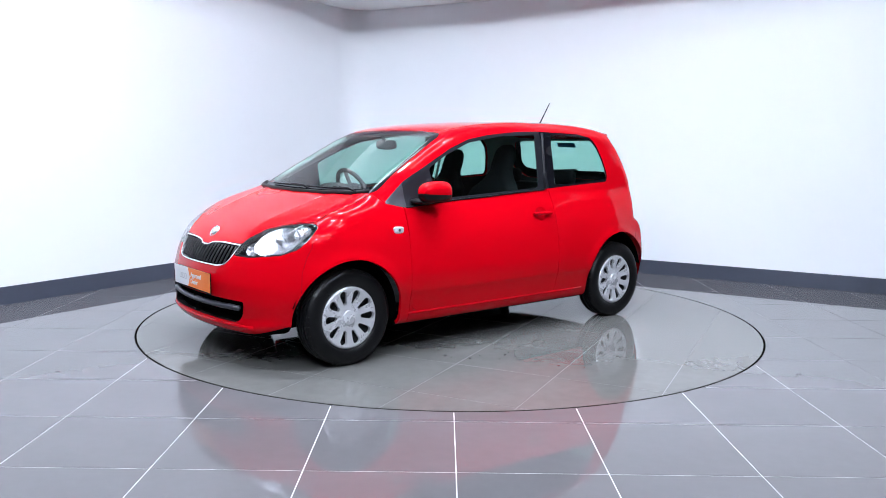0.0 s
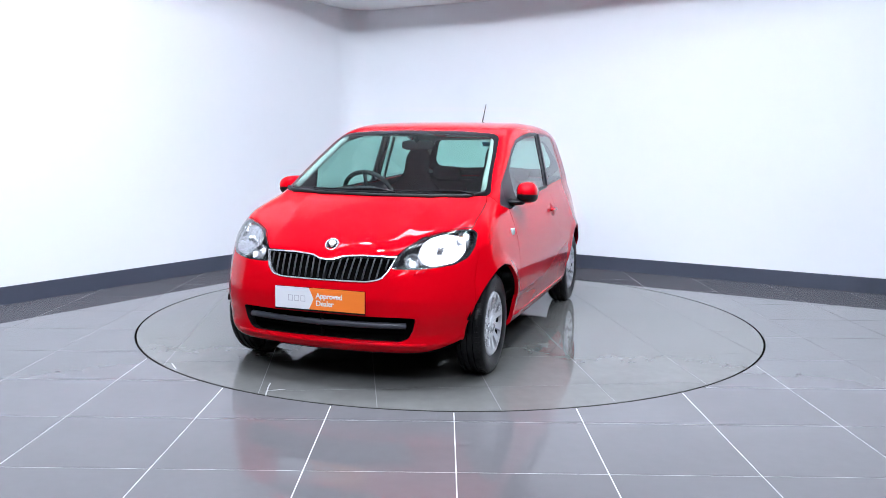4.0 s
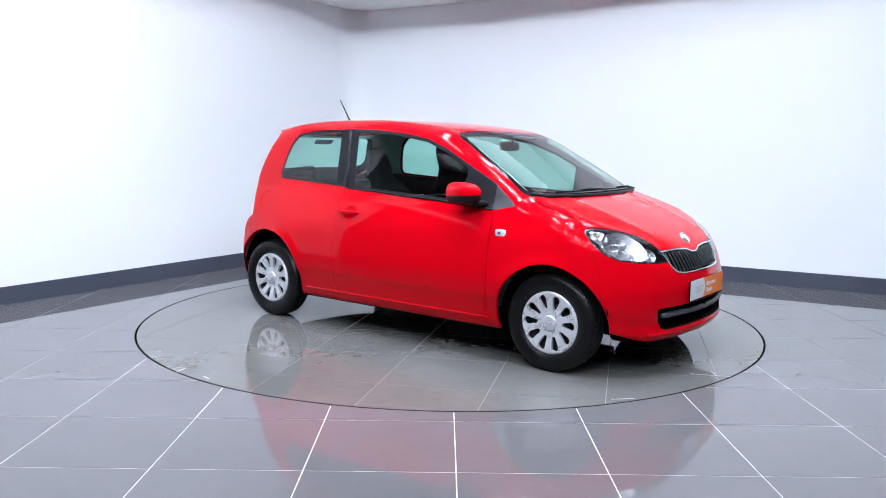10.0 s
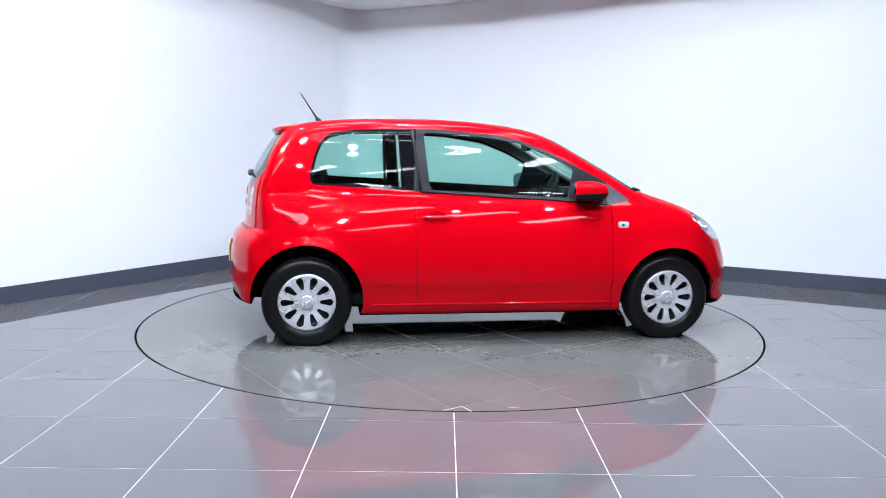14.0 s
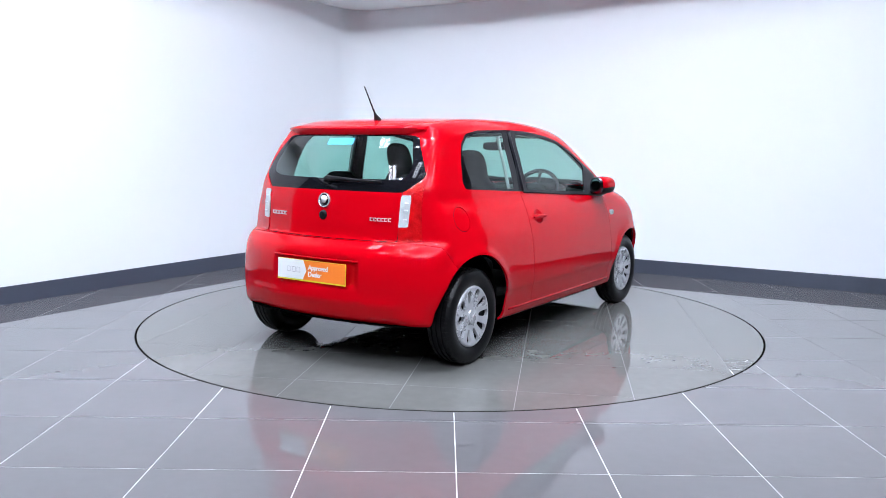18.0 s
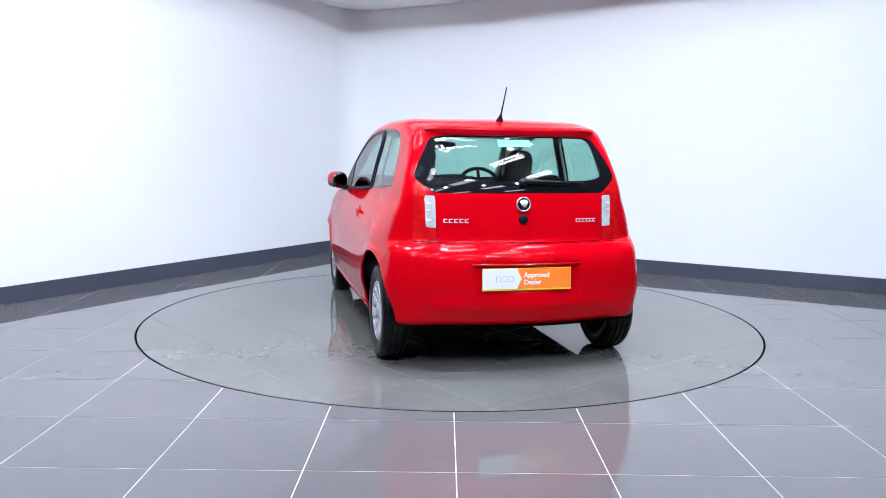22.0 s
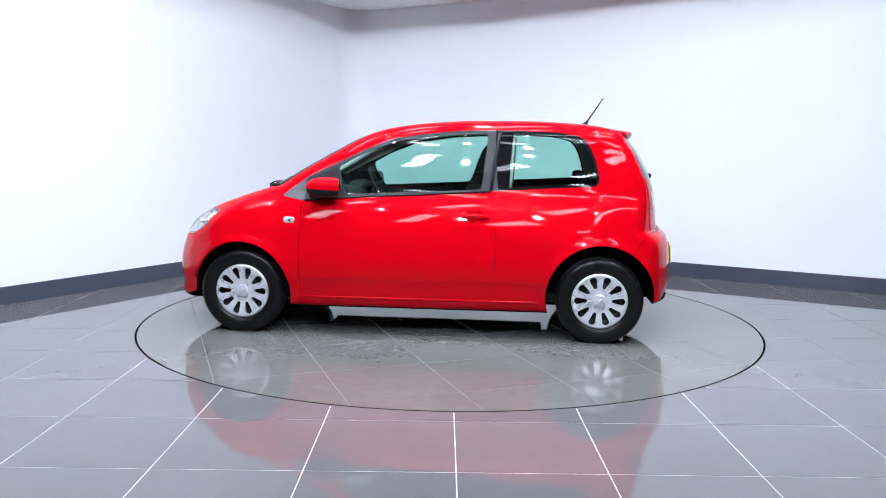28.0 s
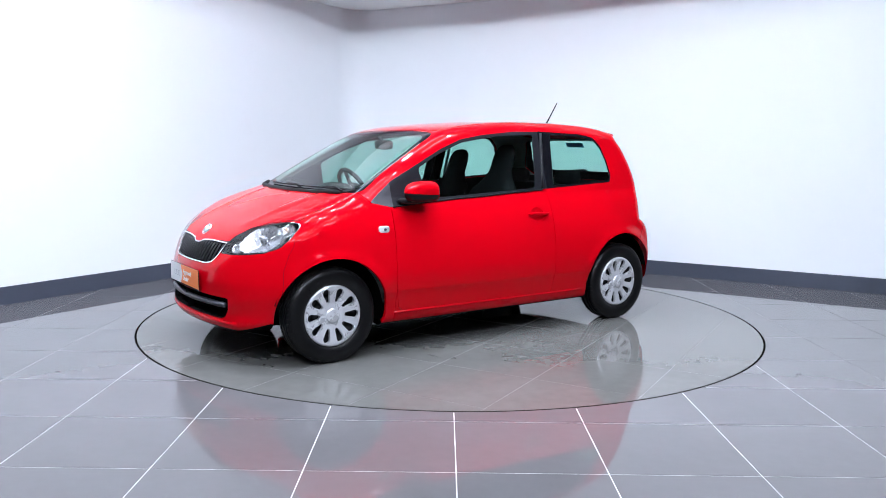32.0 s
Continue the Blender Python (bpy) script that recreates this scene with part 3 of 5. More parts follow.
def floors():
    a, b = back_line()[0], back_line()[-1]
    outer = [(a.x - 0.1, -9.1), (b.x + 0.1, -9.1), (b.x + 0.1, 4.5), (a.x - 0.1, 4.5)]
    base = tagged(part("floor", prism(outer, -0.12, -0.0014), M_GROUT), "polished grey tiled floor with pale grout lines", "floor", kind="structure")
    whole = None
    for i in range(-10, 12):
        for j in range(-11, 12):
            x0, y0 = i * TILE + GROUT / 2, j * TILE_Y + GROUT / 2
            x1, y1 = x0 + TILE - GROUT, y0 + TILE_Y - GROUT
            mid = GRID @ Vector(((x0 + x1) / 2, (y0 + y1) / 2, 0))
            if not (a.x - 0.3 < mid.x < b.x + 0.3 and -9.3 < mid.y < 4.7):
                continue
            behind = min((mid.xy - CORNER).dot(LEFT_IN), (mid.xy - CORNER).dot(RIGHT_IN))
            if behind < -0.45:
                continue
            d = mid.xy.length
            if d < DISC_R - 0.45:
                continue
            if d < DISC_R + 0.46:
                sh = tile_sheet(x0, x1, y0, y1, 14)
                w = np.array([(GRID @ Vector(p)).xy.length for p in sh.v])
                sh = sh.cut(w - (DISC_R + 0.007))[1]
                if not len(sh.t):
                    continue
                ob = part("tile", sh, M_TILE, base)
                ob.matrix_basis = GRID
            else:
                if whole is None:
                    bm = box(0, TILE - GROUT, 0, TILE_Y - GROUT, -0.008, 0, 0.0006, seg=1)
                    whole = bpy.data.meshes.new("tile")
                    bm.to_mesh(whole)
                    bm.free()
                    whole.materials.append(M_TILE)
                ob = new("tile", whole)
                ob.parent = base
                ob.matrix_basis = GRID @ pose(x0, y0, 0)
    disc = new("turntable")
    tagged(disc, "round tiled turntable set flush into the grey floor", "turntable")
    ring = [(math.cos(k * math.pi / 64) * (DISC_R - 0.0065), math.sin(k * math.pi / 64) * (DISC_R - 0.0065)) for k in range(128)]
    part("base", prism(ring, -0.10, -0.0004), M_GROUT_DARK, disc)
    for i in range(-4, 4):
        for j in range(-4, 4):
            x0, y0 = i * 0.609 + 0.0018, j * 0.609 + 0.0018
            sh = tile_sheet(x0, x0 + 0.6054, y0, y0 + 0.6054, 14)
            r = np.hypot(sh.v[:, 0], sh.v[:, 1])
            if r.min() > DISC_R - 0.01:
                continue
            sh = sh.cut(r - (DISC_R - 0.007))[0]
            if len(sh.t):
                part("tile", sh.rimmed(0.004), M_DISC, disc).matrix_basis = DISC_GRID
    # chipped filler along the turntable's edge
    for chain in (((-0.370, -2.199), (-0.267, -2.145), (-0.233, -2.231)), ((-0.042, -2.185), (0.014, -2.187)), ((2.024, -0.342), (2.127, -0.297), (2.226, -0.248)),
                  ((2.154, -0.285), (2.095, -0.209)), ((1.89, -1.084), (1.975, -0.99))):
        for a0, b0 in zip(chain, chain[1:]):
            p, q = Vector(a0), Vector(b0)
            side = (q - p).orthogonal().normalized() * 0.0036
            part("chip", prism([tuple(p + side), tuple(p - side * 0.6), tuple((p + q) / 2 - side * 1.3), tuple(q - side), tuple(q + side * 0.7)], 0.0, 0.0012), M_CHIP, disc, "white chip of filler")
    gap = prism([(p[0] * 1.010, p[1] * 1.010) for p in ring], -0.02, -0.0008)
    tagged(part("floor_joint", gap, M_GAP), "dark narrow joint round the turntable", "joint", kind="structure")
    return disc


room()
ceiling_lights()
TURNTABLE = floors()
# ---- the car ----
CAR = new("car")
tagged(CAR, "small glossy red three-door hatchback parked on the turntable", "car")
OFFSET = (0.157, -0.060)


def surface_at(origin, way, reach=2.4):
    """Where a line from outside meets the body, and the body's normal there."""
    o, w = np.array(origin, float), np.array(way, float)
    k = np.linspace(0, reach, 1200)
    f = body_form(*(o + k[:, None] * w).T)
    i = int(np.argmax(f < 0))
    s = k[i - 1] + (k[i] - k[i - 1]) * f[i - 1] / (f[i - 1] - f[i])
    p = o + s * w
    n = slopes(body_form, p[None])[0]
    return Vector(p), Vector(n).normalized()


def on_side(x, z, s=1):
    return surface_at((x, s * 1.2, z), (0, -s, 0), 1.2)


def on_front(y, z):
    return surface_at((2.2, y, z), (-1, 0, 0))


def on_rear(y, z):
    return surface_at((-2.2, y, z), (1, 0, 0))


def seam(sheet, g, w=0.0018):
    """Parts two panels along g = 0 and leaves a narrow gap."""
    return sheet.cut(g + w)[0], sheet.cut(g - w)[1]


def rounded(cx, cy, cz, hx, hy, hz, power=4.0, turn=0.0):
    """A soft box as a form."""
    ca, sa = math.cos(radians(turn)), math.sin(radians(turn))

    def form(x, y, z):
        u, v = (x - cx) * ca + (y - cy) * sa, -(x - cx) * sa + (y - cy) * ca
        return ((np.abs(u / hx) ** power + np.abs(v / hy) ** power + np.abs((z - cz) / hz) ** power) ** (1 / power) - 1) * min(hx, hy, hz)
    return form


def blob(form, c0, h, step):
    lo, hi = [c0[i] - h[i] - 2 * step for i in range(3)], [c0[i] + h[i] + 2 * step for i in range(3)]
    return meshed(form, lo, hi, step)


WINDOW = [(0.935, 0.943), (0.785, 0.912), (0.48, 0.940), (0.07, 0.962), (-0.19, 0.980), (-0.48, 0.996), (-0.90, 1.020), (-1.172, 1.035), (-1.192, 1.08), (-1.165, 1.20), (-1.125, 1.30),
          (-1.06, 1.362), (-0.92, 1.387), (-0.54, 1.398), (-0.29, 1.394), (0.0, 1.366), (0.18, 1.335), (0.36, 1.268), (0.58, 1.160), (0.755, 1.075)]
DOOR_GLASS = [(0.505, 0.958), (0.07, 0.980), (-0.415, 1.006), (-0.454, 1.374), (-0.14, 1.362), (0.18, 1.314), (0.40, 1.228), (0.553, 1.146)]
QUARTER_GLASS = [(-0.588, 1.018), (-0.92, 1.034), (-1.165, 1.050), (-1.176, 1.09), (-1.15, 1.20), (-1.11, 1.29), (-1.05, 1.345), (-0.92, 1.370), (-0.62, 1.380)]
DOOR = [(0.79, 0.96), (0.795, 0.80), (0.800, 0.60), (0.797, 0.42), (0.775, 0.30), (0.735, 0.268), (-0.49, 0.268), (-0.508, 0.30), (-0.515, 0.42), (-0.517, 0.60), (-0.517, 0.85), (-0.512, 1.06), (0.3, 1.06)]
SCREEN = [(-0.1, 0.992), (0.20, 0.992), (0.42, 0.990), (0.60, 0.998), (0.685, 1.000), (0.645, 1.112), (0.610, 1.236), (0.572, 1.350), (0.53, 1.374), (0.30, 1.390), (-0.1, 1.394)]
BACK_GLASS = [(-0.1, 1.352), (0.47, 1.348), (0.51, 1.335), (0.585, 1.20), (0.622, 1.12), (0.60, 1.09), (0.515, 1.022), (-0.1, 1.024)]
BACK_CLEAR = [(-0.1, 1.345), (0.44, 1.341), (0.475, 1.325), (0.535, 1.17), (0.52, 1.115), (0.43, 1.096), (-0.1, 1.090)]
TAIL_LAMP = [(0.507, 0.744), (0.640, 0.750), (0.630, 0.88), (0.624, 1.05), (0.608, 1.095), (0.525, 1.025), (0.510, 1.0)]
HEAD_LAMP = [(-0.969, 0.645), (-0.927, 0.706), (-0.868, 0.752), (-0.781, 0.798), (-0.665, 0.829), (-0.552, 0.845), (-0.484, 0.843), (-0.460, 0.822), (-0.503, 0.753), (-0.559, 0.700), (-0.650, 0.667), (-0.768, 0.654), (-0.851, 0.646)]
GRILLE = [(-0.1, 0.682), (0.04, 0.684), (0.085, 0.702), (0.2, 0.710), (0.392, 0.708), (0.352, 0.622), (0.318, 0.588), (0.25, 0.575), (-0.1, 0.574)]
INTAKE = [(-0.1, 0.405), (0.512, 0.398), (0.498, 0.33), (0.472, 0.285), (0.43, 0.270), (-0.1, 0.278)]
BONNET = [(1.142, -0.1), (1.140, 0.0), (1.114, 0.35), (1.065, 0.60), (0.99, 0.668), (1.07, 0.688), (1.215, 0.702), (1.372, 0.705), (1.388, 0.700), (1.435, 0.645), (1.503, 0.555), (1.578, 0.465), (1.650, 0.415), (1.692, 0.385),
          (1.716, 0.2), (1.728, 0.085), (1.740, 0.05), (1.742, -0.1)]


def side_outline(q, pts, r):
    return np.where(q.v[:, 1] < 0.38, 1.0, outline(q.v[:, 0], q.v[:, 2], pts, r))


def end_outline(q, pts, r, front):
    far = q.v[:, 0] < 0.1 if front == 2 else (q.v[:, 0] < 1.3 if front else q.v[:, 0] > -1.25)
    return np.where(far, 1.0, outline(q.v[:, 1], q.v[:, 2], pts, r))


def lamp_outline(q):
    return np.where((q.v[:, 0] < 1.25), 1.0, outline((q.v[:, 1] - q.v[:, 0]) * 0.7071, q.v[:, 2], HEAD_LAMP, 0.012))


def both(sheet, name, mat, parent, label="", fold=0.014):
    """A panel that spans the car: its two halves as one mesh."""
    q = sheet.rimmed(fold) if fold else sheet
    return part(name, q.plus(q.mirrored()), mat, parent, label)


def middle(sheet, fold):
    """Folds the edges in, except along the car's middle."""
    e = sheet.rimmed(fold)
    k = len(sheet.v)
    on_mid = np.abs(e.v[:, 1]) < 2e-3
    drop = (e.t >= k).any(1) & on_mid[e.t].all(1)
    return Sheet(e.v, e.n, e.t[~drop])


def car_body():
    half = meshed(body_form, (-1.86, -0.044, 0.12), (1.92, 0.92, 1.56), 0.020)
    half = half.cut(half.v[:, 1])[1]
    half.v[np.abs(half.v[:, 1]) < 3e-4, 1] = 0
    for ax, az, ar in ARCHES:
        g = np.hypot(half.v[:, 0] - ax, half.v[:, 2] - az) - ar
        half = half.cut(np.where(half.v[:, 1] < 0.42, 1.0, g))[1]
    drop = belly(half.v[:, 0], half.v[:, 1]) + 0.018
    under, half = half.cut(np.where(half.n[:, 2] > 0.3, 1.0, half.v[:, 2] - drop))
    both(under, "underbody", M_UNDER, CAR, "matt black underbody", 0)
    # glazing
    side, half = half.cut(side_outline(half, WINDOW, 0.016))
    screen, half = half.cut(end_outline(half, SCREEN, 0.03, 2))
    back, half = half.cut(end_outline(half, BACK_GLASS, 0.02, 0))
    lamp, half = half.cut(lamp_outline(half))
    grille, half = half.cut(end_outline(half, GRILLE, 0.012, 1))
    intake, half = half.cut(end_outline(half, INTAKE, 0.012, 1))
    inner = half.pushed(-0.016)
    inner = inner.cut(np.where(inner.v[:, 2] < 0.74, inner.v[:, 0] + 1.42, 1.0))[1]
    high, low = inner.cut(1.04 - inner.v[:, 2])
    both(high, "headlining", M_LINER, CAR, "pale grey roof lining", 0)
    both(low, "inner_trim", M_TRIM, CAR, "dark inner panels", 0)
    tail, half = half.cut(end_outline(half, TAIL_LAMP, 0.012, 0))
    # panels
    flat = np.where((half.v[:, 2] < 0.66) | (half.v[:, 0] < 0.9), 1.0, outline(half.v[:, 0], half.v[:, 1], BONNET, 0.01))
    bonnet, half = seam(half, flat, 0.0025)
    both(Sheet(bonnet.v, bonnet.n, bonnet.t), "bonnet", M_RED, CAR, "", 0)
    door, half = seam(half, side_outline(half, DOOR, 0.012), 0.0014)
    v = half.v
    front_x = np.interp(v[:, 2], [0.40, 0.57, 0.66, 0.72], [1.525, 1.508, 1.475, 1.44])
    bumper, half = seam(half, np.where(v[:, 2] > 0.74, 1.0, front_x - v[:, 0]), 0.001)
    rear_end = [(-2.0, 0.05), (-2.0, 0.738), (-1.56, 0.738), (-1.50, 0.722), (-1.43, 0.62), (-1.38, 0.56), (-1.38, 0.05)]
    rear_bumper, half = seam(half, outline(half.v[:, 0], half.v[:, 2], rear_end, 0.01), 0.0013)
    gate = [(-0.1, 1.03), (0.513, 1.03), (0.503, 0.7435), (-0.1, 0.7435)]
    tailgate, half = seam(half, end_outline(half, gate, 0.004, 0))
    spoiler, half = half.cut(np.where((half.v[:, 2] < 1.30) | (half.v[:, 0] > -1.0), 1.0, half.v[:, 0] + 1.285 + 0.10 * half.v[:, 1] ** 2))
    fend = [(0.7975, 0.05), (0.7975, 0.915), (0.93, 0.945), (0.985, 1.0), (1.9, 1.02), (1.9, 0.05)]
    fender, half = seam(half, side_outline(half, fend, 0.004))
    roof, half = half.cut(np.where(half.v[:, 2] < 1.33, 1.0, half.v[:, 1] - 0.515))
    both(bumper, "front_bumper", M_RED, CAR, "", 0)
    rear_bumper = dented(rear_bumper)
    both(rear_bumper, "rear_bumper", M_RED, CAR, "", 0)
    gate_ob = both(tailgate, "tailgate", M_RED, CAR, "", 0)
    both(spoiler, "roof_spoiler", M_RED, CAR, "", 0)
    both(roof, "roof", M_RED, CAR, "", 0)
    # glass at the ends, with black borders
    clear, border = screen.cut(end_outline(screen, [(-0.1, 1.018), (0.42, 1.016), (0.655, 1.022), (0.590, 1.236), (0.552, 1.335), (0.50, 1.356), (-0.1, 1.372)], 0.03, 2))
    both(clear, "windscreen", M_GLASS, CAR, "green-tinted windscreen", 0).visible_shadow = False
    both(border.pushed(-0.001), "windscreen_border", M_GLOSS_BLACK, CAR, "black windscreen border", 0)
    clear, border = back.cut(end_outline(back, BACK_CLEAR, 0.03, 0))
    both(clear, "rear_window", M_GLASS, CAR, "green-tinted rear window", 0).visible_shadow = False
    both(border.pushed(-0.001), "rear_window_border", M_GLOSS_BLACK, CAR, "gloss black rear window border", 0)
    both(intake.pushed(-0.045), "intake_backing", M_UNDER, CAR, "dark lower air intake", 0)
    both(grille.pushed(-0.040), "grille_backing", M_UNDER, CAR, "dark grille backing", 0)
    for s in (1, -1):
        m = (lambda q: q) if s > 0 else (lambda q: q.mirrored())
        shell = half
        if s < 0:
            flap, shell = seam(shell, np.where(shell.v[:, 1] < 0.3, 1.0, np.hypot(shell.v[:, 0] + 1.295, shell.v[:, 2] - 0.868) - 0.070), 0.0018)
            part("fuel_flap", m(flap), M_RED, CAR)
        part("side_panel", m(middle(shell, 0.013)), M_RED, CAR)
        cx, cz = -0.378, 0.828
        span = np.hypot((door.v[:, 0] - cx) / 0.060, (door.v[:, 2] - cz) / 0.047)
        cup, panel = door.cut(np.where(door.v[:, 1] < 0.3, 1.0, span - 1))
        d = part("door", m(panel.rimmed(0.012)), M_RED, CAR, "red front door")
        door_handle(d, m, cup, cx, cz, s)
        line = [on_side(x, 0.266, s) for x in np.linspace(0.80, -0.80, 17)]
        smooth(tube([p - n * 0.004 for p, n in line], 0.010, 8), M_RED, "sill_moulding", CAR)
        part("front_wing", m(fender.rimmed(0.022)), M_RED, CAR)
        g1, rest = side.cut(side_outline(side, DOOR_GLASS, 0.02))
        g2, rest = rest.cut(side_outline(rest, QUARTER_GLASS, 0.015))
        ob = part("door_window", m(g1.pushed(-0.004)), M_GLASS, d, "green-tinted door glass")
        ob.visible_shadow = False
        ob = part("quarter_window", m(g2.pushed(-0.001)), M_GLASS, CAR, "green-tinted quarter glass")
        ob.visible_shadow = False
        ahead, behind = rest.cut(-rest.v[:, 0] - 0.500 - (1.398 - rest.v[:, 2]) * 0.06)
        sail, frame_ = ahead.cut(np.where(ahead.v[:, 2] > 1.2, 1.0, 0.775 - ahead.v[:, 0]))
        part("window_frame", m(frame_.rimmed(0.008)), M_FRAME, d, "dark grey window frame")
        part("corner_trim", m(sail.rimmed(0.006)), M_CORNER, CAR, "dark grey plastic corner trim")
        part("quarter_window_border", m(behind.pushed(-0.001)), M_GLOSS_BLACK, CAR, "gloss black pillar and border")
        strip_pts = [on_side(x, z, s)[0] + on_side(x, z, s)[1] * 0.002 for x, z in ((-0.475, 0.992), (-0.19, 0.977), (0.07, 0.959), (0.30, 0.949), (0.55, 0.933), (0.78, 0.913))]
        smooth(tube(strip_pts, 0.006, 6), M_BLACK, "weather_strip", d, "black rubber weather strip")
        post = [on_side(-0.478 - 0.06 * (z - 1.0) * 2.2, z, s) for z in (1.0, 1.1, 1.2, 1.3, 1.385)]
        smooth(tube([p + n * 0.001 for p, n in post], 0.011, 8), M_FRAME, "pillar_trim", d, "grey door pillar trim")
        head_lamp(m, lamp, s)
        tail_lamp(m, tail, s)
        arch_liners(s)
        mirror(s)
        p, n = on_side(0.872, 0.783, s)
        smooth(blob(rounded(0.872, p.y - s * 0.004, 0.783, 0.038, 0.012, 0.022, 4), (0.872, p.y, 0.783), (0.042, 0.012, 0.025), 0.006), M_LENS_WHITE, "side_indicator", CAR, "clear white side indicator lens")
        smooth(blob(rounded(0.868, p.y + s * 0.005, 0.783, 0.014, 0.005, 0.010, 2), (0.868, p.y + s * 0.005, 0.783), (0.014, 0.005, 0.010), 0.003), M_SATIN, "indicator_bulb", CAR, "dark bulb behind the indicator lens")
    front_face(grille, intake)
    rear_face(gate_ob)


def dented(q):
    """Presses the plate's recess into the rear bumper."""
    def ease(a, b, x):
        k = np.clip((x - a) / (b - a), 0, 1)
        return k * k * (3 - 2 * k)
    y, z = q.v[:, 1], q.v[:, 2]
    deep = 0.019 * (1 - ease(0.292, 0.325, np.abs(y))) * ease(0.455, 0.488, z) * (1 - ease(0.618, 0.642, z)) * (q.v[:, 0] < -1.5)
    deep = deep + (0.026 * np.clip((0.395 - z) / 0.13, 0, 1) + 0.006 * ease(0.398, 0.425, z) * (1 - ease(0.44, 0.62, z))) * (1 - ease(0.50, 0.68, np.abs(y))) * (q.v[:, 0] < -1.4)
    v = q.v + np.stack([deep, 0 * deep, 0 * deep], 1)
    face = np.cross(v[q.t[:, 1]] - v[q.t[:, 0]], v[q.t[:, 2]] - v[q.t[:, 0]])
    total = np.zeros_like(v)
    for k in range(3):
        np.add.at(total, q.t[:, k], face)
    n = total / np.maximum(np.linalg.norm(total, axis=1, keepdims=True), 1e-12)
    n = np.where((np.sum(n * q.n, 1) < 0)[:, None], -n, n)
    near = (np.abs(y) < 0.66) & (z > 0.27) & (z < 0.665) & (q.v[:, 0] < -1.45)
    n[np.abs(y) < 1e-3, 1] = 0
    return Sheet(v, np.where(near[:, None], n, q.n), q.t)


def refaced(q):
    """The sheet with normals taken from its own faces."""
    face = np.cross(q.v[q.t[:, 1]] - q.v[q.t[:, 0]], q.v[q.t[:, 2]] - q.v[q.t[:, 0]])
    total = np.zeros_like(q.v)
    for k in range(3):
        np.add.at(total, q.t[:, k], face)
    return Sheet(q.v, total / np.maximum(np.linalg.norm(total, axis=1, keepdims=True), 1e-12), q.t)


def bowl(q, cs, cz, rs, rz, lean, rim, depth):
    """A dished oval behind the lens: centre and half sizes across and up, leaning by that slope."""
    def span(p):
        a, b = (p[:, 1] - p[:, 0]) * 0.7071 - cs, p[:, 2] - cz
        return np.hypot(a / rs, (b - lean * a) / rz)
    ins = q.cut(span(q.v) - 1)[0]
    down = rim + depth * np.clip(1 - span(ins.v) ** 2, 0, 1)
    return refaced(Sheet(ins.v - ins.n * down[:, None], ins.n, ins.t))


def head_lamp(m, lamp, s):
    body = part("headlamp", m(lamp.pushed(-0.062).plus(rim_wall(lamp, 0.062))), M_LAMP_DARK, CAR, "clear headlamp with silver reflectors in a black housing")
    ob = part("lens", m(lamp), M_CLEAR, body, "clear lens")
    ob.visible_shadow = False
    dishes = [(-0.690, 0.742, 0.135, 0.076, 0.22, 0.012, 0.040, M_CHROME, "bright bulb cap"), (-0.858, 0.694, 0.030, 0.034, 0.3, 0.012, 0.022, M_CHROME, "bright bulb cap"),
              (-0.553, 0.806, 0.040, 0.026, 0.3, 0.014, 0.016, M_AMBER, "amber indicator bulb")]
    for cs, cz, rs, rz, lean, rim, depth, bulb_mat, text in dishes:
        q = bowl(lamp, cs, cz, rs, rz, lean, rim, depth)
        edge = rim_wall(q, 0.02)
        part("reflector", m(q), M_REFLECT, body, "bright silver reflector")
        part("reflector_edge", m(Sheet(edge.v, -edge.n, edge.t[:, ::-1])), M_CHROME, body)
        i = int(np.argmin(np.hypot((q.v[:, 1] - q.v[:, 0]) * 0.7071 - cs, q.v[:, 2] - cz)))
        p, r = q.v[i], min(rz * 0.22, 0.016)
        bulb = smooth(lathe([(0.0, depth * 0.75), (r * 0.7, depth * 0.72), (r, depth * 0.6), (r, -0.004)], 16), bulb_mat, "bulb", body, text)
        bulb.matrix_basis = pose(p[0], s * p[1], p[2], 0, 0, -90 + s * 38)
    bezel = lamp.pushed(-0.006)
    keep = np.abs(outline((bezel.v[:, 1] - bezel.v[:, 0]) * 0.7071, bezel.v[:, 2], HEAD_LAMP, 0.012) + 0.004) - 0.006
    part("bezel", m(bezel.cut(keep)[0].rimmed(0.012)), M_LAMP_DARK, body, "black bezel")


def rim_wall(q, depth):
    e = q.rimmed(depth)
    k = len(q.v)
    return Sheet(e.v, -e.n, e.t[(e.t >= k).all(1)][:, ::-1])


def tail_lamp(m, tail, s):
    lens = tail.pushed(0.006)
    white = [(0.512, 1.008), (0.570, 1.010), (0.564, 0.830), (0.508, 0.828)]
    w, r = lens.cut(outline(lens.v[:, 1], lens.v[:, 2], white, 0.006))
    ob = part("tail_lamp", m(r.rimmed(0.02)), M_TAIL, CAR, "glossy red tail lamp with a clear segment")
    part("clear_segment", m(w.pushed(0.002).rimmed(0.006)), M_LENS_WHITE, ob, "ribbed clear white lens")
    for z in (0.872, 0.925, 0.965):
        p, n = on_rear(s * 0.538, z)
        part("facet", box(p.x - 0.0092, p.x - 0.004, p.y - 0.022, p.y + 0.020, z - 0.004, z + 0.004, 0.001, seg=1), M_SILVER, ob, "grey facet in the clear lens")


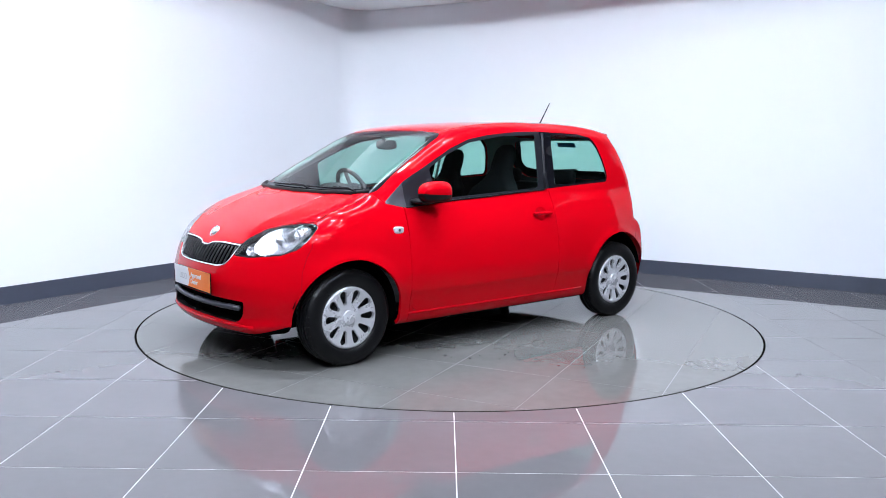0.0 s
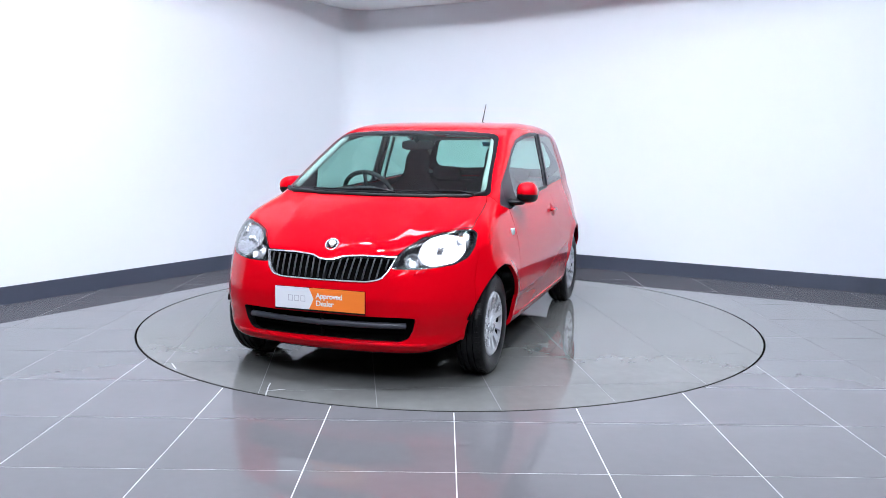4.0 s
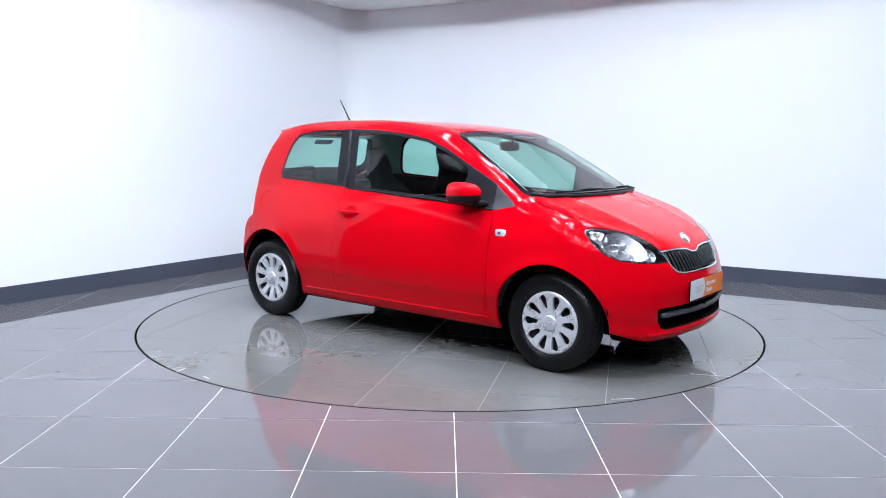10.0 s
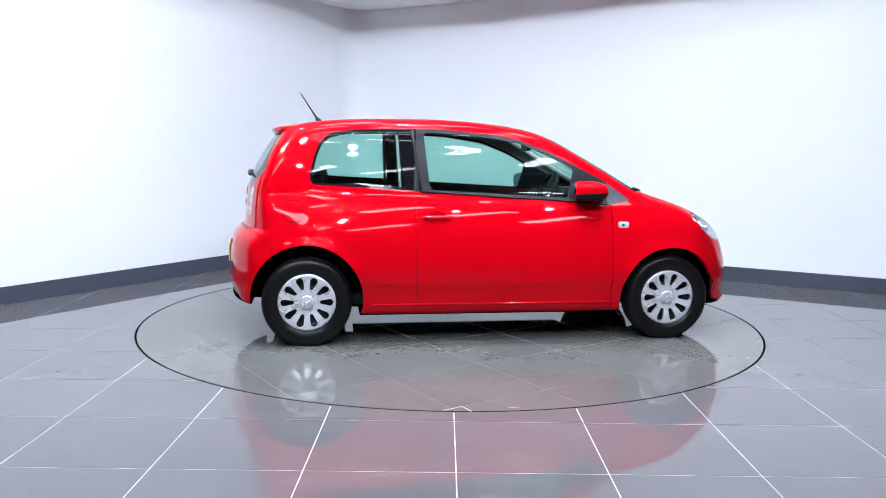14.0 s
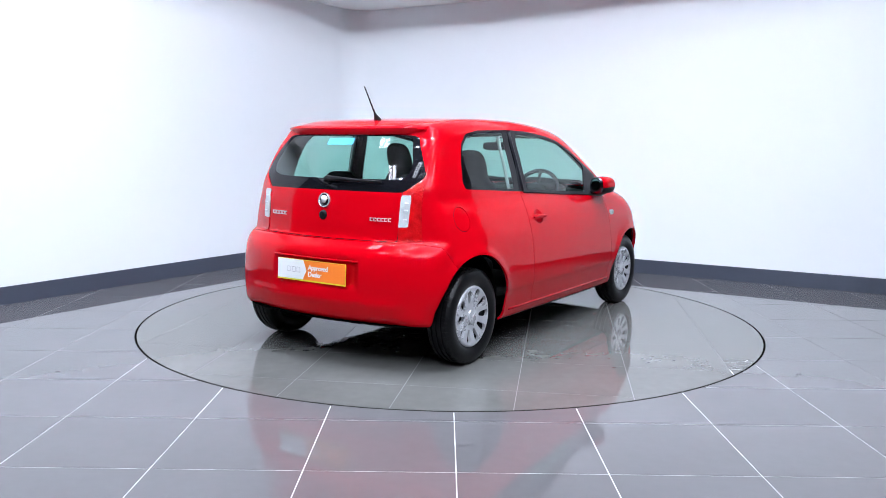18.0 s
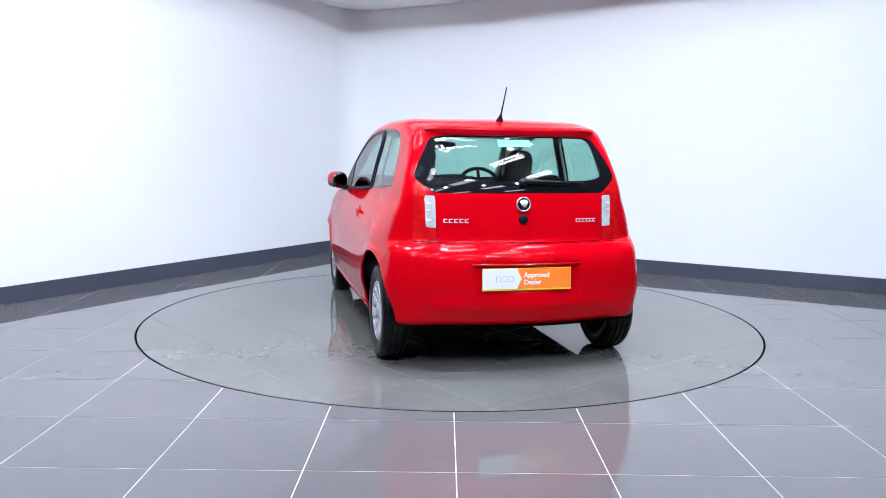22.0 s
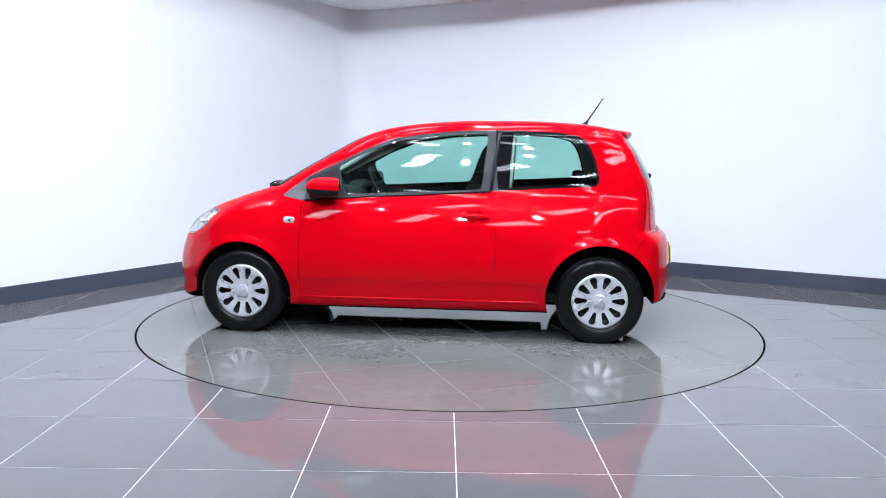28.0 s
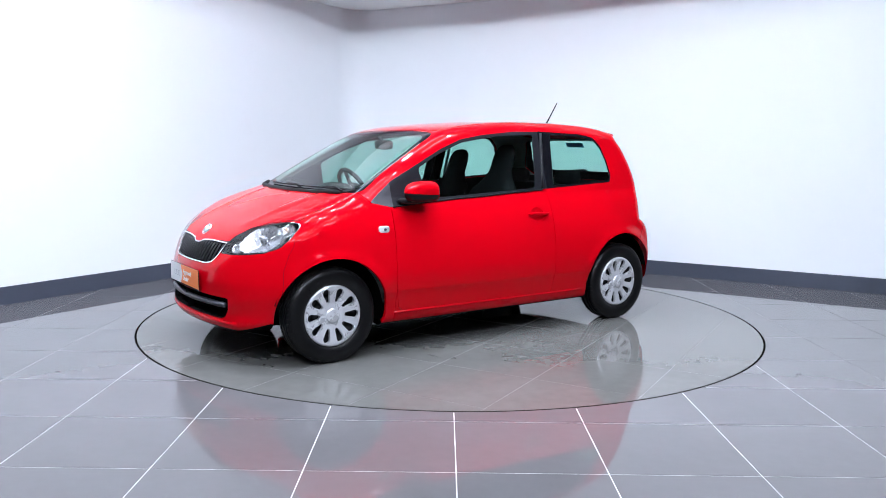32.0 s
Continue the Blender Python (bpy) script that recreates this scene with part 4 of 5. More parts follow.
def arch_liners(s):
    for ax, az, ar in ARCHES:
        n = 40
        bm = bmesh.new()
        rings = []
        lo_, hi_ = (14, 192) if ax > 0 else (-12, 168)
        prof = [(0.02, 0.46), (ar + 0.010, 0.46), (ar + 0.014, 0.60), (ar + 0.012, 0.750 if ax > 0 else 0.735)]
        for r, y in prof:
            rings.append([bm.verts.new((ax + r * math.cos(radians(lo_ + (hi_ - lo_) * k / n)), s * y, az + r * math.sin(radians(lo_ + (hi_ - lo_) * k / n)))) for k in range(n + 1)])
        for a, b in zip(rings, rings[1:]):
            for k in range(n):
                bm.faces.new((a[k], a[k + 1], b[k + 1], b[k]))
        bmesh.ops.recalc_face_normals(bm, faces=bm.faces)
        smooth(bm, M_UNDER, "wheel_arch_liner", CAR, "matt black wheel arch liner")


def door_handle(d, m, cup, cx, cz, s):
    """A scooped cup behind a slim pull handle."""
    span = np.hypot((cup.v[:, 0] - cx) / 0.060, (cup.v[:, 2] - cz) / 0.047)
    cup.v = cup.v - cup.n * (0.013 * np.clip(1 - span ** 2, 0, 1) ** 0.7)[:, None]
    face = np.cross(cup.v[cup.t[:, 1]] - cup.v[cup.t[:, 0]], cup.v[cup.t[:, 2]] - cup.v[cup.t[:, 0]])
    total = np.zeros_like(cup.v)
    for k in range(3):
        np.add.at(total, cup.t[:, k], face)
    cup.n = total / np.maximum(np.linalg.norm(total, axis=1, keepdims=True), 1e-12)
    part("handle_cup", m(cup), M_RED, d)
    p, nn = on_side(cx, cz + 0.004, s)
    y = p.y + s * 0.016
    f = rounded(cx, y, cz + 0.004, 0.094, 0.014, 0.0125, 3)
    smooth(blob(f, (cx, y, cz + 0.004), (0.098, 0.014, 0.014), 0.006), M_RED, "handle", d, "red pull handle")


def mirror(s):
    c0 = (0.600, s * 0.822, 1.004)
    base = rounded(*c0, 0.144, 0.068, 0.070, 2.5, s * 10)

    def plane(x, y):
        return 0.516 - (s * y - 0.822) * 0.35 - x

    def form(x, y, z):
        return smax(smax(base(x, y, z), plane(x, y) * 0.9, 0.016), 0.942 - z, 0.02)
    q = blob(form, c0, (0.155, 0.10, 0.08), 0.010)
    face, shell = q.cut(-plane(q.v[:, 0], q.v[:, 1]) - 0.016)
    up, lowr = shell.cut(0.993 + (shell.v[:, 0] - 0.61) * 0.06 - shell.v[:, 2])
    ob = part("door_mirror", up, M_RED, CAR, "red door mirror on a black foot")
    part("lower_shell", lowr, M_BLACK, ob, "black lower shell")
    part("mirror_glass", face, M_MIRROR, ob, "dark mirror glass")
    arm = blob(rounded(0.665, s * 0.762, 0.948, 0.075, 0.060, 0.018, 3, s * 12), (0.665, s * 0.762, 0.948), (0.1, 0.09, 0.022), 0.01)
    part("foot", arm, M_BLACK, ob, "black mirror foot")


def badge(place, face, r, parent, name="badge"):
    """A round chrome badge with a dark field; face turns +y towards the viewer."""
    ring = smooth(lathe([(r * 0.80, 0.001), (r * 0.83, 0.006), (r * 0.92, 0.009), (r, 0.006), (r * 1.02, -0.004)], 36), M_CHROME, name, parent, "round chrome badge")
    ring.matrix_basis = pose(*place) @ face
    field = smooth(lathe([(0.0, 0.004), (r * 0.81, 0.0025), (r * 0.81, -0.004)], 30), M_GLOSS_BLACK, "field", ring, "dark badge field")
    bm = bmesh.new()
    for k in range(6):
        tube([(r * 0.60 * math.cos(2.5 - k * 0.36), 0.004, r * 0.60 * math.sin(2.5 - k * 0.36)), (-r * 0.1, 0.006, -r * 0.35)], r * 0.17, 6, bm)
    smooth(bm, M_SILVER, "emblem", ring, "plain chrome emblem")
    return ring


def slab(pts, thick, bm=None):
    """A flat plate in the x-z plane, thickness along y."""
    bm = bm or bmesh.new()
    a = [bm.verts.new((x, 0, z)) for x, z in pts]
    b = [bm.verts.new((x, thick, z)) for x, z in pts]
    bm.faces.new(a[::-1])
    bm.faces.new(b)
    k = len(pts)
    for i in range(k):
        bm.faces.new((a[i], a[(i + 1) % k], b[(i + 1) % k], b[i]))
    bmesh.ops.recalc_face_normals(bm, faces=bm.faces)
    return bm


def words(text, size, m, mat, parent, label):
    cu = bpy.data.curves.new("lettering", "FONT")
    cu.body, cu.size, cu.extrude, cu.offset = text, size, 0.0006, 0.0009
    cu.space_character = 0.95
    tmp = new("lettering_source", cu)
    me = bpy.data.meshes.new_from_object(tmp.evaluated_get(bpy.context.evaluated_depsgraph_get()))
    bpy.data.objects.remove(tmp)
    me.materials.clear()
    me.materials.append(mat)
    ob = new("lettering", me)
    ob.parent = parent
    ob.matrix_basis = m
    return tagged(ob, label)


def number_plate(name, m, under):
    """A dealer's plate, 0.53 x 0.12 m, centred, seen along -y: white, then an orange arrow field."""
    w, h = 0.265, 0.060
    base = part(name, slab([(-w, -h - 0.006), (w, -h - 0.006), (w, h), (-w, h)], 0.006), under, CAR, "dealer plate, white with an orange field")
    base.matrix_basis = m
    part("white_field", slab([(-w + 0.002, -h + 0.003), (-0.061, -h + 0.003), (-0.033, 0.0), (-0.061, h - 0.002), (-w + 0.002, h - 0.002)], -0.0015), M_PLATE_WHITE, base, "white plate field")
    part("orange_field", slab([(-0.0605, -h + 0.003), (w - 0.002, -h + 0.003), (w - 0.002, h - 0.002), (-0.0605, h - 0.002), (-0.0325, 0.0)], -0.0012), M_PLATE_ORANGE, base, "orange plate field")
    flat = pose(0, 0, 0, 90, 0, 0)
    words("Approved", 0.040, pose(-0.020, -0.0016, 0.006) @ flat, M_PLATE_WHITE, base, "white words Approved Dealer")
    words("Dealer", 0.040, pose(-0.020, -0.0016, -0.034) @ flat, M_PLATE_WHITE, base, "white words Approved Dealer")
    # the dealer's mark as plain open shapes
    bm = bmesh.new()
    for x in (-0.184, -0.147, -0.110):
        for x0, x1, z0, z1 in ((x, x + 0.028, 0.012, 0.015), (x, x + 0.028, -0.017, -0.014), (x, x + 0.003, -0.014, 0.012), (x + 0.025, x + 0.028, -0.014, 0.012)):
            box(x0, x1, -0.0022, -0.0016, z0, z1, 0, bm)
    part("mark", bm, M_MARK, base, "thin grey dealer mark")
    return base


def front_face(grille, intake):
    # chrome surround and dark slats of the grille
    inner = end_outline(grille, GRILLE, 0.012, 1) + 0.007
    ring = grille.cut(-inner)[0]
    gr = both(ring.pushed(0.004).rimmed(0.02), "grille", M_CHROME, CAR, "black grille with a chrome surround", 0)
    for k in range(-9, 10):
        y = k * 0.0375
        pts = []
        for z in (0.588, 0.61, 0.64, 0.67, 0.694):
            yy = y + (0.64 - z) * (0.10 if k < 0 else -0.10) * (0 if k == 0 else 1)
            if abs(yy) > 0.345 - max(0, 0.63 - z) * 0.9:
                continue
            p, n = on_front(yy, z)
            pts.append(p - Vector((0.006, 0, 0)))
        if len(pts) > 1:
            bm = bmesh.new()
            tube(pts, 0.0052, 6, bm)
            smooth(bm, M_SLAT, "slat", gr, "dark grey slat")
    p, n = on_front(0, 0.752)
    badge((p.x + 0.002, 0, 0.752), pose(0, 0, 0, 0, 0, -90) @ pose(0, 0, 0, 38, 0, 0), 0.039, CAR)
    # lower intake: bar across it
    bar_pts = [on_front(y, 0.352)[0] - Vector((0.012, 0, 0)) for y in np.linspace(-0.46, 0.46, 15)]
    smooth(tube(bar_pts, 0.017, 10), M_SATIN, "intake_bar", CAR, "satin grey bar across the lower intake")
    bar_pts = [on_front(y, 0.318)[0] - Vector((0.030, 0, 0)) for y in np.linspace(-0.44, 0.44, 13)]
    smooth(tube(bar_pts, 0.010, 8), M_UNDER, "intake_slat", CAR, "dark intake slat")
    lip = [on_front(y, 0.250)[0] - Vector((0.006, 0, 0)) for y in np.linspace(-0.56, 0.56, 21)]
    smooth(tube(lip, 0.013, 8), M_RED, "bumper_lip", CAR)
    both(rim_wall(intake, 0.045), "intake_wall", M_BLACK, CAR, "black intake edge", 0)
    both(rim_wall(grille, 0.040), "grille_wall", M_BLACK, CAR, "black grille edge", 0)
    number_plate("front_plate", pose(1.834, 0, 0.476, 0, 0, 90), M_GLOSS_BLACK)
    # wipers and cowl
    cowl = [(1.125, 0.0), (1.10, 0.35), (1.055, 0.58), (0.985, 0.655)]
    pts = [surface_at((x, s * y, 1.6), (0, 0, -1), 1.2)[0] + Vector((0, 0, 0.002)) for s in (1, -1) for x, y in (cowl if s > 0 else cowl[1:])]
    pts = sorted(pts, key=lambda p: p.y)
    smooth(tube(pts, 0.014, 8), M_BLACK, "cowl", CAR, "black plastic scuttle below the windscreen")
    for y0, y1 in ((-0.45, 0.12), (0.10, 0.60)):
        line = []
        for k in range(7):
            y = y0 + (y1 - y0) * k / 6
            x = 1.075 - 0.13 * y * y - 0.012
            line.append(surface_at((x, y, 1.6), (0, 0, -1), 1.2)[0] + Vector((0, 0, 0.009)))
        w = smooth(tube(line, 0.005, 6), M_BLACK, "wiper", CAR, "black windscreen wiper")
        smooth(tube([line[3] + Vector((0, 0, 0.006)), line[5] + Vector((0.02, 0, 0.008)), line[6] + Vector((0.04, 0.01, -0.008))], 0.006, 6), M_BLACK, "arm", w)


def rear_face(gate):
    p, n = on_rear(0, 0.962)
    badge((p.x - 0.002, 0.004, 0.962), pose(0, 0, 0, 0, 0, 90) @ pose(0, 0, 0, 8, 0, 0), 0.044, gate)
    p, n = on_rear(0, 0.872)
    lock = smooth(lathe([(0.0, 0.010), (0.018, 0.012), (0.026, 0.008), (0.030, -0.004)], 24), M_BLACK, "tailgate_button", gate, "round black tailgate button")
    lock.matrix_basis = pose(p.x, 0.006, 0.874, 0, 0, 90)
    for y0, n_, step, h in ((0.470, 5, 0.0300, 0.022), (-0.325, 6, 0.0228, 0.020)):
        bm = bmesh.new()
        for k in range(n_):
            y = y0 - k * step
            q, nn = on_rear(y - step / 2, 0.866)
            for a0, a1, z0, z1 in ((0.1, 0.85, 0.8, 1.0), (0.1, 0.3, 0.0, 0.8), (0.35, 0.85, 0.0, 0.2)):
                box(q.x - 0.005, q.x + 0.003, y - step * a1, y - step * a0, 0.856 + z0 * h, 0.856 + z1 * h, 0, bm)
        part("tailgate_marking", bm, M_SILVER, gate, "plain chrome marking")
    number_plate("rear_plate", pose(-1.746, 0.012, 0.549, -3, 0, -90), M_PLATE_YELLOW)
    # recess shadow line above the plate
    pts = [on_rear(y, 0.628)[0] for y in np.linspace(-0.32, 0.33, 9)]
    smooth(tube(pts, 0.006, 6), M_RED, "plate_lip", CAR)
    # rear wiper
    line = [on_rear(y, z)[0] + on_rear(y, z)[1] * 0.020 for y, z in ((0.0, 1.085), (-0.10, 1.082), (-0.2, 1.078), (-0.30, 1.076), (-0.38, 1.074))]
    w = smooth(tube(line, 0.009, 8, taper=[0.017, 0.013, 0.010, 0.008, 0.006]), M_BLACK, "rear_wiper", CAR, "black rear wiper")
    p, n = on_rear(0.0, 1.085)
    hub = smooth(lathe([(0.0, 0.030), (0.018, 0.028), (0.024, 0.0)], 18), M_BLACK, "pivot", w)
    hub.matrix_basis = pose(p.x, 0, 1.085, 0, 0, 90)
    # sticker at the top of the rear window
    q = []
    for y, z in ((0.112, 1.326), (-0.085, 1.328), (-0.085, 1.290), (0.112, 1.288)):
        p, n = on_rear(y, z)
        q.append(p + n * 0.002)
    bm = bmesh.new()
    bm.faces.new([bm.verts.new(p) for p in q])
    bm.faces.new([bm.verts.new(p - Vector((-0.003, 0, 0))) for p in q][::-1])
    part("window_sticker", bm, M_STICKER, CAR, "pale blue sticker on the rear window")
    # lip of the roof spoiler, overhanging the glass
    bm = bmesh.new()
    rings = []
    for y in np.linspace(-0.53, 0.53, 33):
        fade = 1 - 0.75 * max(0.0, (abs(y) - 0.38) / 0.15) ** 2
        tail = -1.458 + 0.22 * y * y + 0.22 * max(0.0, abs(y) - 0.42)
        ring = []
        for x, dz in ((tail + 0.13, 0.003), (tail + 0.06, 0.006), (tail + 0.012, 0.007), (tail, 0.000), (tail + 0.002, -0.012 * fade), (tail + 0.016, -0.040 * fade), (tail + 0.030, -0.043 * fade), (tail + 0.085, -0.034 * fade), (tail + 0.13, -0.012)):
            ring.append(bm.verts.new((x, y, float(top_line(x + 0.047 * y * y)) - 0.031 * y * y + 0.006 - 0.015 * max(0.0, (abs(y) - 0.38) / 0.15) ** 2 + dz)))
        rings.append(ring)
    for u, v in zip(rings, rings[1:]):
        for k in range(9):
            bm.faces.new((u[k], u[(k + 1) % 9], v[(k + 1) % 9], v[k]))
    bm.faces.new(rings[0][::-1])
    bm.faces.new(rings[-1])
    bmesh.ops.recalc_face_normals(bm, faces=bm.faces)
    lip = smooth(bm, M_RED, "spoiler_lip", CAR)
    lip.data.set_sharp_from_angle(angle=radians(50))
    # aerial
    base = smooth(lathe([(0.0, 0.05), (0.006, 0.05), (0.011, 0.028), (0.020, 0.008), (0.026, -0.006)], 16), M_BLACK, "aerial", CAR, "black roof aerial")
    base.matrix_basis = pose(-1.130, 0, 1.450) @ pose(0, 0, 0, 90, 0, 0) @ pose(0, 0, 0, 0, 0, 33)
    rod = smooth(tube([(0, 0.03, 0), (0, 0.12, 0), (0, 0.238, 0)], 0.004, 8, taper=[0.006, 0.0045, 0.0035]), M_BLACK, "rod", base)


def wheel():
    """One wheel about the y axis, outer face towards +y."""
    rim = part("wheel", lathe([(0.0, 0.020), (0.10, 0.020), (0.14, 0.0), (0.165, 0.03), (0.178, 0.055), (0.186, 0.060), (0.186, -0.060), (0.0, -0.060)], 48), M_STEEL, CAR, "wheel with a silver ten-spoke cover", smooth=True)
    prof = [(0.176, 0.052), (0.186, 0.066), (0.205, 0.076), (0.230, 0.0815), (0.252, 0.080), (0.268, 0.075), (0.279, 0.066), (0.284, 0.055)]
    groove = []
    for y in (0.034, 0.0, -0.034):
        groove += [(0.2865, y + 0.007), (0.279, y + 0.005), (0.279, y - 0.005), (0.2865, y - 0.007)]
    tyre = part("tyre", lathe(prof + groove + [(r, -y) for r, y in prof[::-1]], 72), M_RUBBER, rim, "black rubber tyre with fine tread", smooth=True)
    tyre.data.set_sharp_from_angle(angle=radians(40))
    bm = bmesh.new()
    for k in range(62):
        a = 2 * math.pi * k / 62
        for s in (1, -1):
            c0, s0 = math.cos(a), math.sin(a)
            t = 0.0085
            pts = []
            for r, y in ((0.272, s * 0.0745), (0.2865, s * 0.058), (0.2885, s * 0.040), (0.270, s * 0.045)):
                for w in (-t, t):
                    pts.append(bm.verts.new((r * c0 - w * s0, y, r * s0 + w * c0)))
            for i, j in ((0, 2), (2, 4), (4, 6), (6, 0)):
                bm.faces.new((pts[i], pts[i + 1], pts[j + 1], pts[j]))
            bm.faces.new((pts[0], pts[2], pts[4], pts[6]))
            bm.faces.new((pts[1], pts[7], pts[5], pts[3]))
    bmesh.ops.recalc_face_normals(bm, faces=bm.faces)
    tagged(part("tread", bm, M_RUBBER, rim, "tread blocks"), kind="stuff")
    # cover: a shallow dome with ten tapered slots
    rr, aa = np.linspace(0.0, 0.190, 40), np.linspace(0, 2 * np.pi, 241)[:-1]
    R, A = np.meshgrid(rr[1:], aa, indexing="ij")
    dome = spline([(0.0, 0.062), (0.05, 0.062), (0.07, 0.060), (0.12, 0.068), (0.155, 0.074), (0.172, 0.074), (0.182, 0.068), (0.190, 0.055)])
    v = np.stack([R * np.cos(A), dome(R), R * np.sin(A)], -1).reshape(-1, 3)
    sl = (dome(R + 1e-3) - dome(R - 1e-3)) / 2e-3
    n = np.stack([-sl * np.cos(A), np.ones_like(R), -sl * np.sin(A)], -1).reshape(-1, 3)
    n /= np.linalg.norm(n, axis=1, keepdims=True)
    t, m = [], len(aa)
    for i in range(len(rr) - 2):
        for j in range(m):
            a, b, c2, d = i * m + j, i * m + (j + 1) % m, (i + 1) * m + (j + 1) % m, (i + 1) * m + j
            t += [(a, b, c2), (a, c2, d)]
    q = Sheet(v, n, np.array(t))
    fn = np.cross(q.v[q.t[0, 1]] - q.v[q.t[0, 0]], q.v[q.t[0, 2]] - q.v[q.t[0, 0]])
    if fn[1] < 0:
        q.t = q.t[:, ::-1]
    ang = np.arctan2(q.v[:, 2], q.v[:, 0]) - radians(90 + 18)
    ang = (ang + np.pi / 10) % (np.pi / 5) - np.pi / 10
    r = np.hypot(q.v[:, 0], q.v[:, 2])
    along, across = r * np.cos(ang), r * np.sin(ang)
    u = np.clip((along - 0.093) / 0.050, 0, 1)
    q = q.cut(np.hypot(along - 0.093 - 0.050 * u, across) - 0.0125 - 0.0112 * u)[1]
    cover = part("wheel_cover", q.rimmed(0.020), M_ALLOY, rim, "silver ten-spoke wheel cover")
    part("centre_cap", lathe([(0.0, 0.071), (0.036, 0.071), (0.044, 0.068), (0.047, 0.058)], 36), M_ALLOY, rim, "round silver centre cap", smooth=True)
    bm = bmesh.new()
    for k in range(3):
        tube([(-0.018 + k * 0.008, 0.0715, 0.018 - k * 0.006), (0.004, 0.073, -0.006), (0.016, 0.0715, -0.018 + k * 0.01)], 0.003, 6, bm)
    part("emblem", bm, M_ALLOY, rim, "plain raised emblem", smooth=True)
    part("brake_drum", lathe([(0.0, 0.03), (0.10, 0.03), (0.115, 0.02), (0.115, -0.05)], 30), M_STEEL, rim, smooth=True)
    return rim


def wheels():
    first = wheel()
    places = [pose(wx * WHEEL_X, s * TRACK, WHEEL_Z, 0, 0, 0 if s > 0 else 180) for wx in (1, -1) for s in (1, -1)]
    first.matrix_basis = places[0]
    for m in places[1:]:
        copy_thing(first, m)


